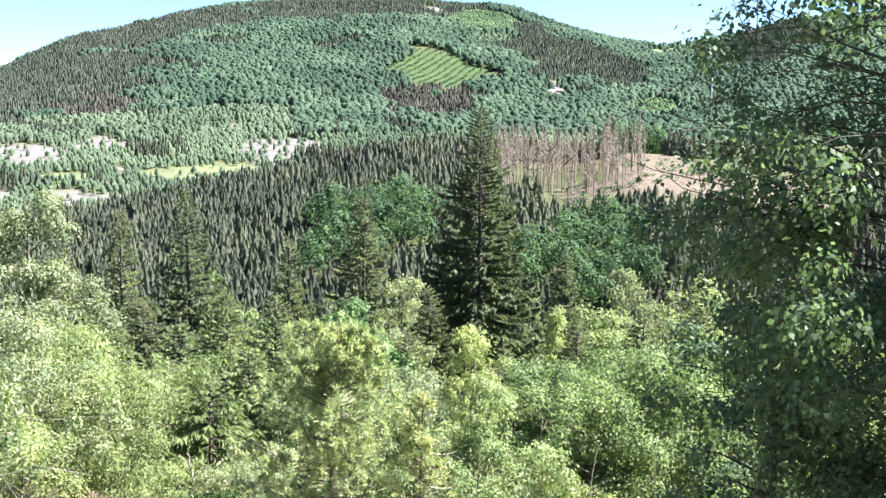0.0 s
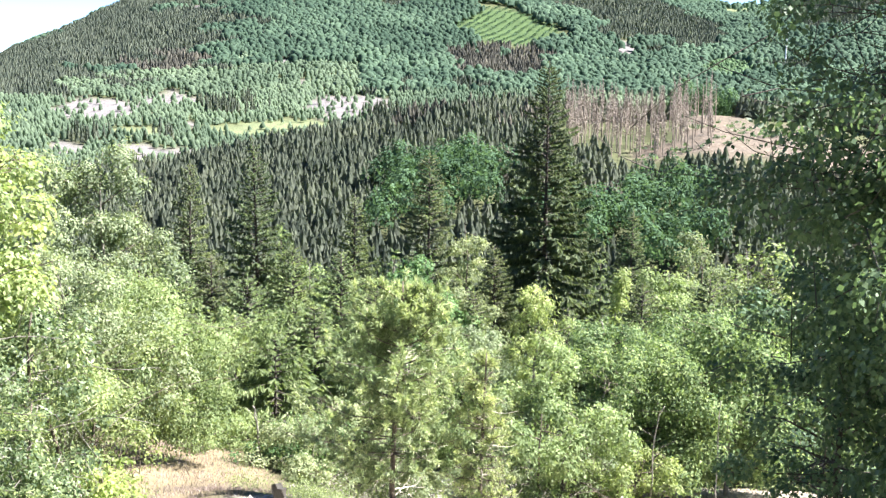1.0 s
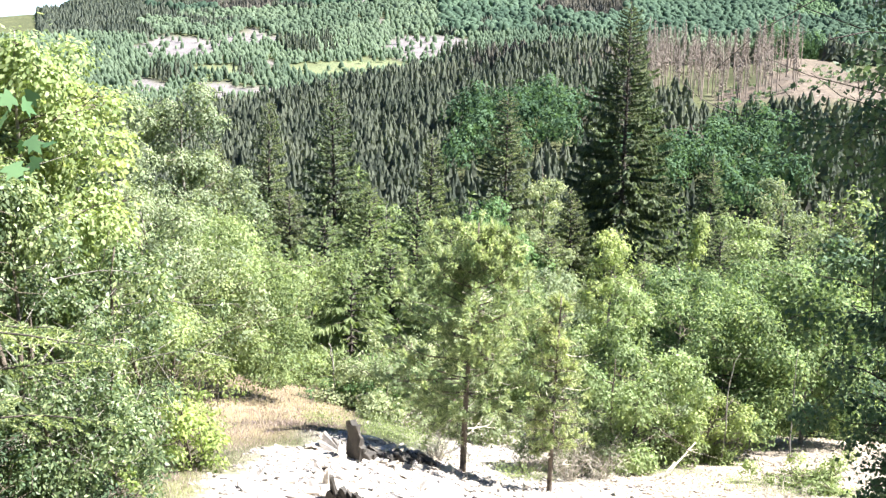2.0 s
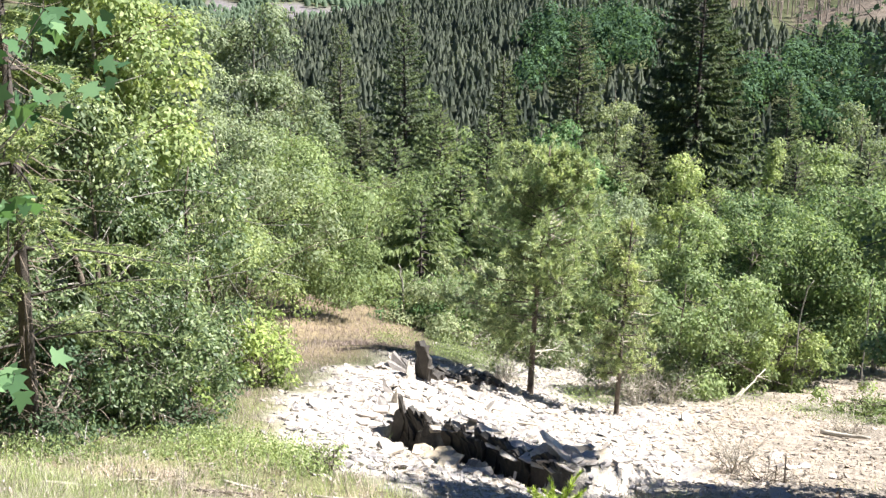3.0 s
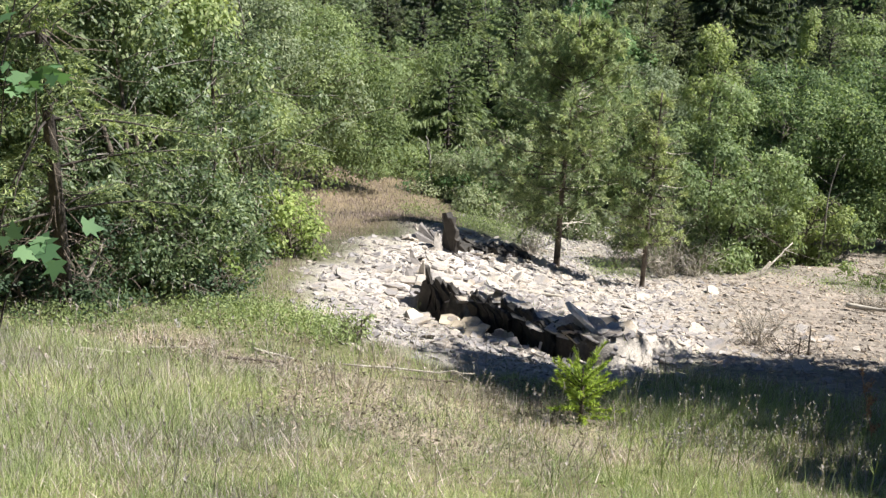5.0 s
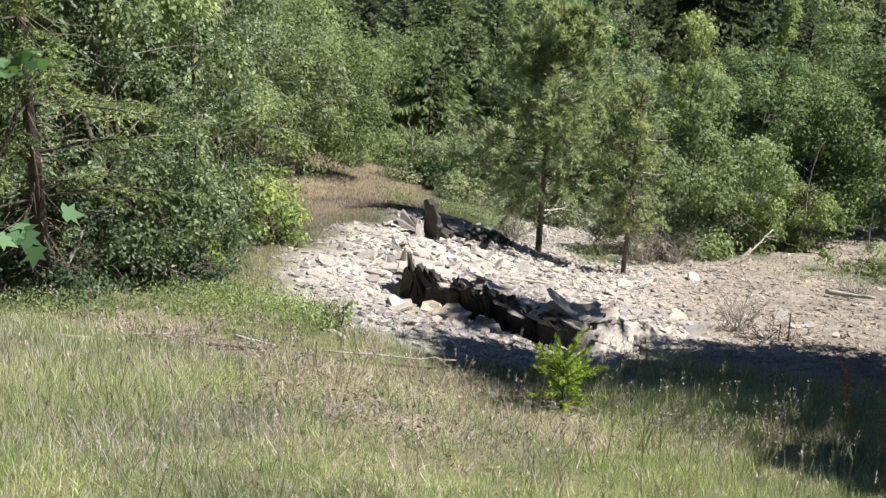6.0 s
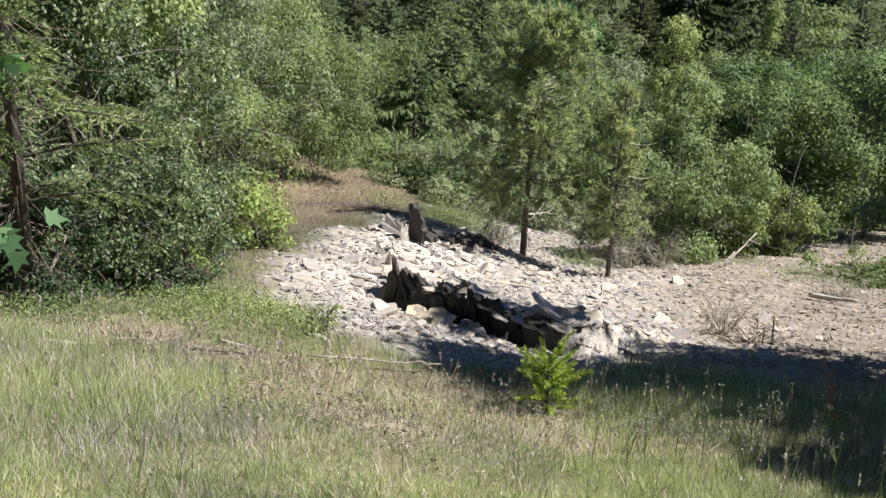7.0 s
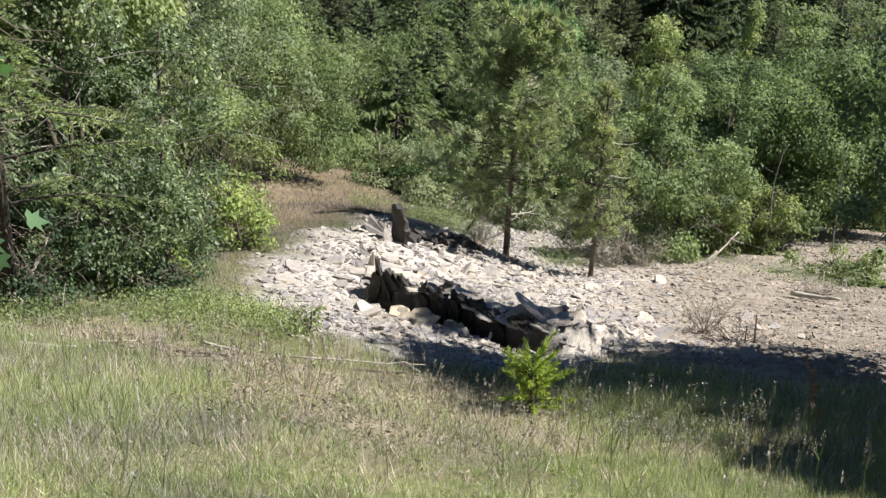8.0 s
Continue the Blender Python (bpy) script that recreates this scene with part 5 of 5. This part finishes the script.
# ---------------------------------------------------------------- grass and small plants
def build_grass():
    rng = np.random.default_rng(55)
    x, y = spread(rng, 300000, -38, 24, 2.2, 10.4)
    x1, y1 = spread(rng, 420000, -34, 17, 3.3, 7.0)
    x, y = np.concatenate([x, x1]), np.concatenate([y, y1])
    cov = slate_cover(x, y)
    thin = 0.75 + 0.6 * waves(x, y, 0.8, 1.0) - 0.2 * straw(x, y)
    near = np.interp(np.hypot(x, y), [2, 6, 8.5, 10], [1.0, 1.0, 0.9, 0.5])
    ok = rng.random(len(x)) < np.clip((1 - cov * 1.8) * thin, 0.03, 1) * near * 0.8
    x, y = x[ok], y[ok]
    n = len(x)
    at = np.stack([x, y, ground(x, y) - 0.01], -1)
    dryness = straw(x, y)
    h = rng.uniform(0.025, 0.13, n) * (0.85 + 0.6 * np.clip(waves(x, y, 1.1, 4.0), -0.7, 1)) * (1 - 0.35 * dryness)
    way = rng.normal(size=(n, 3)) * (0.7 + 0.5 * dryness[:, None]) + np.array([0.05, 0, 1.0])
    dry = waves(x, y, 0.55, 7.0) * 0.7 + rng.normal(size=n) * 0.6 + 0.5 * dryness > 0.4
    for mask, mat, name, label in ((~dry, GRASS, "meadow_grass", "thin green and yellowing meadow grass"), (dry, DRYGRASS, "dry_grass", "dry straw-coloured grass")):
        hp = Heap()
        hp.blades(rng, at[mask], way[mask], h[mask], 0.0022 + 0.02 * h[mask])
        stuff(name, hp, mat, label, "grass")
    # coarser tufts
    for mat, name, label, m, pale in ((GRASS, "grass_tufts", "coarse green tufts of grass", 420, 0.0), (DRYGRASS, "dry_grass_tufts", "coarse straw-coloured tufts of grass", 420, 0.6)):
        x, y = spread(rng, m * 3, -36, 20, 2.8, 8.4)
        ok = (slate_cover(x, y) < 0.2) & (rng.random(len(x)) < 0.35 + 0.6 * (pale * straw(x, y) + (0.6 - pale) * (1 - straw(x, y))))
        x, y = x[ok], y[ok]
        k = 34
        size = np.repeat(rng.uniform(0.05, 0.15, len(x)), k)
        at = np.repeat(np.stack([x, y, ground(x, y) - 0.01], -1), k, 0) + rng.normal(size=(len(size), 3)) * np.array([0.03, 0.03, 0]) * (size / 0.08)[:, None]
        hp = Heap()
        hp.blades(rng, at, rng.normal(size=at.shape) * 0.45 + np.array([0, 0, 1.0]), size * rng.uniform(0.5, 1.2, len(size)), 0.0045)
        stuff(name, hp, mat, label, "grass")
    # taller stalks with seed heads
    x, y = spread(rng, 800, -36, 22, 3.2, 8.6)
    ok = (slate_cover(x, y) < 0.3) & (rng.random(len(x)) < np.clip(0.5 + waves(x, y, 1.0, 2.5), 0.1, 1))
    hp = Heap()
    for u, v in zip(x[ok], y[ok]):
        z, h = gz(u, v), rng.uniform(0.12, 0.28)
        b = bent(rng, (u, v, z - 0.01), (u + rng.normal() * 0.05, v + rng.normal() * 0.05, z + h), 4, 0, 0.1)
        hp.tube(b, [0.0022, 0.002, 0.0016, 0.001], 3)
        k = 8
        hp.sheets(leaves(rng, b[-1] - np.array([0, 0, 1.0]) * rng.uniform(0, 0.05, (k, 1)), rng.normal(size=(k, 3)) * 0.4 + np.array([0, 0, 1.0]), 0.022, 0.3, 0.0), 4)
    stuff("grass_stalks", hp, DRYGRASS, "pale seeding grass stalks", "grass")
    # the brown strip behind the heap
    x, y = spread(rng, 56000, -25, -5, 9.0, 20.5)
    ok = (np.maximum(patch(x, y, -16.5, 15.6, 5.2, 4.2, 0.5, 0.15), patch(x, y, -21.0, 10.6, 3.2, 1.7, 0.5, 0.15), 0.5 * patch(x, y, -8.5, 15.2, 4.0, 2.2, 0.5, 0.15)) > rng.random(len(x))) & (slate_cover(x, y) < 0.35)
    x, y = x[ok], y[ok]
    n = len(x)
    hp = Heap()
    hp.sheets(leaves(rng, np.stack([x, y, ground(x, y) - 0.01], -1), rng.normal(size=(n, 3)) * 0.4 + np.array([0, 0, 1.0]), rng.uniform(0.04, 0.1, n), 0.05, 0.0), 4)
    stuff("dry_grass_strip", hp, DULLGRASS, "strip of fine brown dry grass behind the slate", "grass")
    # dead leaves at the grass's edge
    x, y = spread(rng, 40000, -27, 0, 4.0, 8.4)
    ok = (waves(x, y, 0.6, 11.0) + rng.normal(size=len(x)) * 0.6 + 0.6 * straw(x, y) > 1.0)
    x, y = x[ok], y[ok]
    n = len(x)
    hp = Heap()
    hp.sheets(leaves(rng, np.stack([x, y, ground(x, y) + rng.uniform(0.004, 0.05, n)], -1), rng.normal(size=(n, 3)) * np.array([1, 1, 0.4]), rng.uniform(0.015, 0.04, n), 0.3, 0.6), 4)
    stuff("leaf_litter", hp, LITTER, "brown dead leaves and stalks in the grass", "litter")
    # low herbs
    hp = Heap()
    for az, d, ra, rd, count in ((-21.5, 8.1, 3.8, 0.9, 5200), (-17.5, 7.9, 2.2, 0.6, 2400), (-29.5, 7.8, 3.4, 0.8, 2600), (1.0, 15.0, 4.0, 0.6, 1500), (-3.0, 14.2, 1.5, 0.5, 700), (-8.6, 15.4, 2.6, 1.3, 3500), (-12.5, 15.4, 1.2, 1.5, 900), (8.5, 14.4, 3.0, 0.4, 900), (9.0, 20.5, 6.0, 1.6, 4000)):
        a, q = rng.normal(az, ra * 0.5, count), rng.normal(d, rd * 0.5, count)
        x, y = q * np.sin(np.radians(a)), q * np.cos(np.radians(a))
        z = ground(x, y) + rng.uniform(0.0, 0.17, count)
        hp.sheets(leaves(rng, np.stack([x, y, z], -1), rng.normal(size=(count, 3)) + np.array([0, 0, 0.4]), rng.uniform(0.015, 0.036, count), 0.4, 0.4), 4)
    stuff("low_herbs", hp, BIRCH, "low green herbs and bramble leaves", "herbs")


build_grass()


def build_seedling():
    rng = np.random.default_rng(56)
    root = new("spruce_seedling")
    t, c = Heap(), Heap()
    t.tube([(0, 0, -0.03), (0.005, 0, 0.08), (0, 0.005, 0.2)], [0.008, 0.006, 0.003], 6)
    for k in range(30):
        q = k / 29
        a = np.array([0, 0, 0.02 + 0.14 * q])
        ang = k * 2.4 + rng.normal() * 0.3
        ln = rng.uniform(0.12, 0.19) * (1.05 - 0.2 * q)
        way = unit(np.array([math.cos(ang), math.sin(ang), 0.12 + 1.2 * q]))
        twig = bent(rng, a, a + way * ln, 5, 0.03, 0.06)
        t.tube(twig, np.linspace(0.003, 0.0015, 5), 3)
        m = 110
        f = rng.uniform(0.1, 1.0, m)
        pos = np.stack([np.interp(f, np.linspace(0, 1, 5), twig[:, i]) for i in range(3)], 1)
        c.sheets(thorns(rng, pos, way * 0.9 + rng.normal(size=(m, 3)) * 0.45, 0.026 * (1.15 - 0.4 * f), 0.22), 3)
    part("stem", t, BARK, root)
    part("needles", c, SPRUCE_TIPS, root, "bright yellow-green young needles")
    tagged(stand(root, -3.9, 6.05, 0, 1.65, 0.0), "young bright green spruce seedling in the grass", "seedling")


SPRUCE_TIPS = foliage("seedling_needles", (0.14, 0.22, 0.03), (0.25, 0.35, 0.045), (0.36, 0.46, 0.07), 0.4, 4.0)
build_seedling()


def stick(name, label, ends, radius, lift=0.02, twigs=0, seed=1, mat=None, wander=0.08, arch=0.0, category="branch"):
    """A fallen branch or log between two places given as bearing, distance and height over the ground."""
    rng = np.random.default_rng(seed)
    pts = []
    for az, d, up in ends:
        x, y = bearing(az, d)
        pts.append(np.array([x, y, gz(x, y) + lift + up]))
    root = new(name)
    root.location = pts[0]
    b = bent(rng, pts[0] * 0, pts[1] - pts[0], 10, arch, wander)
    hp = Heap()
    hp.tube(b, radius * np.linspace(1.1, 0.6, 10) * rng.uniform(0.9, 1.1, 10), 7)
    part("wood", hp, mat or DEADWOOD, root, smooth=True)
    if twigs:
        ln = np.linalg.norm(pts[1] - pts[0])
        for k in range(twigs):
            tw = Heap()
            a = b[int(rng.integers(2, 9))]
            way = unit(pts[1] - pts[0] + rng.normal(size=3) * 0.7 * ln)
            tw.tube(bent(rng, a, a + way * ln * rng.uniform(0.12, 0.35), 5, 0, 0.15), radius * np.linspace(0.45, 0.12, 5), 4)
            part("twig", tw, mat or DEADWOOD, root, smooth=True)
    return tagged(root, label, category)


stick("fallen_branch", "long thin bleached branch lying in the grass", ((-16.4, 6.85, 0), (-8.7, 6.8, 0)), 0.007, 0.04, 3, 1, None, 0.2)
stick("fallen_branch", "dark thin branch lying beside the slate", ((-13.5, 6.7, 0), (-10.3, 6.75, 0)), 0.007, 0.02, 2, 2, BARK)
stick("fallen_log", "short bleached log lying in the grass", ((-29.7, 6.45, 0), (-27.2, 6.55, 0)), 0.013, 0.03, 0, 3)
stick("fallen_branch", "bleached branch under the low herbs", ((-26.2, 6.75, 0), (-23.8, 6.9, 0)), 0.008, 0.03, 1, 4, None, 0.2)
stick("fallen_branch", "brown branch among dead leaves", ((-22.3, 6.6, 0), (-18.2, 6.75, 0)), 0.008, 0.03, 4, 5, BARK, 0.2)
stick("fallen_branch", "brown twig among dead leaves", ((-21.0, 7.0, 0), (-19.0, 6.8, 0)), 0.01, 0.03, 2, 6)
stick("dead_branch", "bare grey branch arching out of the grass", ((-30.6, 8.2, 0.0), (-27.6, 8.5, 0.62)), 0.014, 0.0, 4, 7, None, 0.1, -0.12)
stick("dead_branch", "thin bare grey branch arching out of the grass", ((-30.8, 8.1, 0.0), (-27.9, 8.4, 0.5)), 0.009, 0.0, 3, 8, None, 0.14, -0.15)
stick("fallen_log", "bleached log lying on gravel", ((8.6, 12.9, 0), (10.9, 12.7, 0)), 0.028, 0.06, 1, 9)
stick("broken_stem", "broken pale stem leaning against bushes", ((4.4, 14.8, 0), (5.9, 15.4, 0.5)), 0.014, 0.0, 3, 10, None, 0.2)
stick("broken_stem", "split pale wood at the foot of bushes", ((4.2, 14.7, 0), (4.9, 14.9, 0.2)), 0.022, 0.0, 1, 11)
stick("dead_stub", "thin dark standing stub on gravel", ((7.15, 9.85, -0.02), (7.1, 9.86, 0.27)), 0.009, 0.0, 0, 12, BARK)
stick("dead_stub", "short dark standing stub on gravel", ((6.7, 9.85, -0.02), (6.65, 9.86, 0.16)), 0.007, 0.0, 0, 13, BARK)
stick("fallen_branch", "flat grey branch on the slate heap", ((-7.8, 11.4, 0), (-5.0, 11.5, 0)), 0.02, 0.05, 1, 14)
stick("dead_birch", "thin pale bent birch stem behind the grass", ((-11.7, 18.0, 0), (-12.2, 18.2, 0.95)), 0.016, 0.0, 2, 15, PALEBARK, 0.25)
stick("fallen_branch", "pale branch on stony ground", ((-19.0, 8.7, 0), (-16.5, 8.8, 0)), 0.01, 0.03, 1, 16)
stick("dead_birch", "thin pale birch stem at the wood's edge", ((7.0, 16.2, 0), (7.5, 16.4, 1.7)), 0.011, 0.0, 3, 17, PALEBARK, 0.15)
stick("dead_birch", "thin pale birch stem under the trees", ((10.2, 16.8, 0), (10.0, 17.0, 1.5)), 0.01, 0.0, 2, 18, PALEBARK, 0.15)
stick("dead_branch", "pale dead branch inside the sallow", ((-19.9, 12.4, 0.15), (-21.2, 12.0, 0.75)), 0.022, 0.0, 2, 19)


def dry_bush(az, d, h, r, seed, label, mat):
    """A leafless tangle of fine twigs."""
    rng = np.random.default_rng(seed)
    root = new("dry_bush")
    hp = Heap()
    for k in range(34):
        a = rng.uniform(0, 6.28)
        tip = np.array([math.cos(a) * r * rng.uniform(0.2, 1), math.sin(a) * r * rng.uniform(0.2, 1), h * rng.uniform(0.4, 1.0)])
        b = bent(rng, (rng.normal() * 0.04, rng.normal() * 0.04, -0.02), tip, 6, 0.05, 0.2)
        hp.tube(b, np.linspace(0.004, 0.0015, 6), 3)
        for q in range(5):
            s = b[int(rng.integers(2, 6))]
            hp.tube([s, s + rng.normal(size=3) * 0.08 * h / 0.4], [0.002, 0.001], 3)
    part("twig", hp, mat, root)
    c = Heap()
    n = 500
    c.sheets(leaves(rng, rng.normal(size=(n, 3)) * np.array([r * 0.4, r * 0.4, h * 0.18]) + np.array([0, 0, h * 0.25]), rng.normal(size=(n, 3)), 0.025, 0.3, 0.2), 4)
    part("dry_leaves", c, DRYGRASS, root)
    tagged(stand(root, az, d), label, "bush")


dry_bush(4.6, 10.3, 0.5, 0.4, 61, "leafless brown bush on gravel", DEADWOOD)
dry_bush(6.2, 9.9, 0.2, 0.45, 62, "low brown tangle of dead twigs", BARK)
dry_bush(9.8, 13.2, 0.35, 0.4, 63, "leafless grey-brown bush beside a log", DEADWOOD)
dry_bush(1.3, 14.6, 0.6, 0.5, 64, "grey tangle of bare twigs under bushes", DEADWOOD)
dry_bush(-0.3, 14.3, 0.55, 0.4, 65, "grey tangle of bare twigs beside a thin pine", DEADWOOD)
dry_bush(-2.5, 15.0, 0.35, 0.5, 66, "brown dead bush on the gravel clearing", DRYGRASS)
dry_bush(-6.9, 13.9, 0.4, 0.35, 67, "grey twiggy bush beside the pine", DEADWOOD)


def build_dock():
    """A rust-brown seeded dock stalk."""
    rng = np.random.default_rng(70)
    root = new("dock_plant")
    t, c = Heap(), Heap()
    b = bent(rng, (0, 0, -0.02), (-0.1, 0.02, 0.42), 7, 0.0, 0.08)
    t.tube(b, np.linspace(0.004, 0.002, 7), 5)
    for k in range(9):
        s = b[2 + k // 2] + rng.normal(size=3) * 0.006
        e = s + np.array([rng.normal() * 0.03, rng.normal() * 0.03, 0.06])
        t.tube([s, e], [0.002, 0.001], 3)
        m, c = 40, Heap()
        c.sheets(leaves(rng, s + (e - s) * rng.random((m, 1)) + rng.normal(size=(m, 3)) * 0.006, rng.normal(size=(m, 3)), 0.013, 0.8, 0.2), 4)
        tagged(part("seed_head", c, RUST, root), kind="stuff")
    part("stem", t, RUST, root)
    tagged(stand(root, 10.9, 6.2), "rust-brown seeded dock stalk in the grass", "weed")


RUST = foliage("dock_seeds", (0.2, 0.12, 0.045), (0.3, 0.19, 0.07), (0.4, 0.27, 0.1), 0.2, 4.0)
build_dock()


def build_weeds():
    """Pale fluffy seeding weeds in the shade."""
    rng = np.random.default_rng(71)
    x, y = spread(rng, 150, -2, 15, 4.7, 6.3)
    for u, v in zip(x[:70], y[:70]):
        root = new("seeding_weed")
        t, c = Heap(), Heap()
        h = rng.uniform(0.14, 0.36)
        b = bent(rng, (0, 0, -0.01), (rng.normal() * 0.05, rng.normal() * 0.05, h), 5, 0, 0.1)
        t.tube(b, np.linspace(0.003, 0.0015, 5), 3)
        for k in range(3):
            s = b[2 + k // 2]
            e = b[-1] if k == 2 else s + np.array([rng.normal() * 0.03, rng.normal() * 0.03, 0.07])
            t.tube([s, e], [0.0015, 0.001], 3)
            m, c = 16, Heap()
            f = rng.uniform(-0.07, 0.01, (m, 1))
            c.sheets(leaves(rng, e + np.array([0, 0, 1.0]) * f + rng.normal(size=(m, 3)) * 0.004, rng.normal(size=(m, 3)) * 0.5 + np.array([0, 0, 0.8]), 0.016, 0.4, 0.2), 4)
            tagged(part("seed_head", c, PALEFLUFF, root), kind="stuff")
        part("stem", t, GRASS, root)
        root.location = (u, v, gz(u, v))
        tagged(root, "pale fluffy seeding weed in the grass", "weed", "seeding weeds")


PALEFLUFF = foliage("pale_seed_fluff", (0.12, 0.122, 0.068), (0.19, 0.192, 0.11), (0.28, 0.28, 0.165), 0.3, 4.0)
build_weeds()
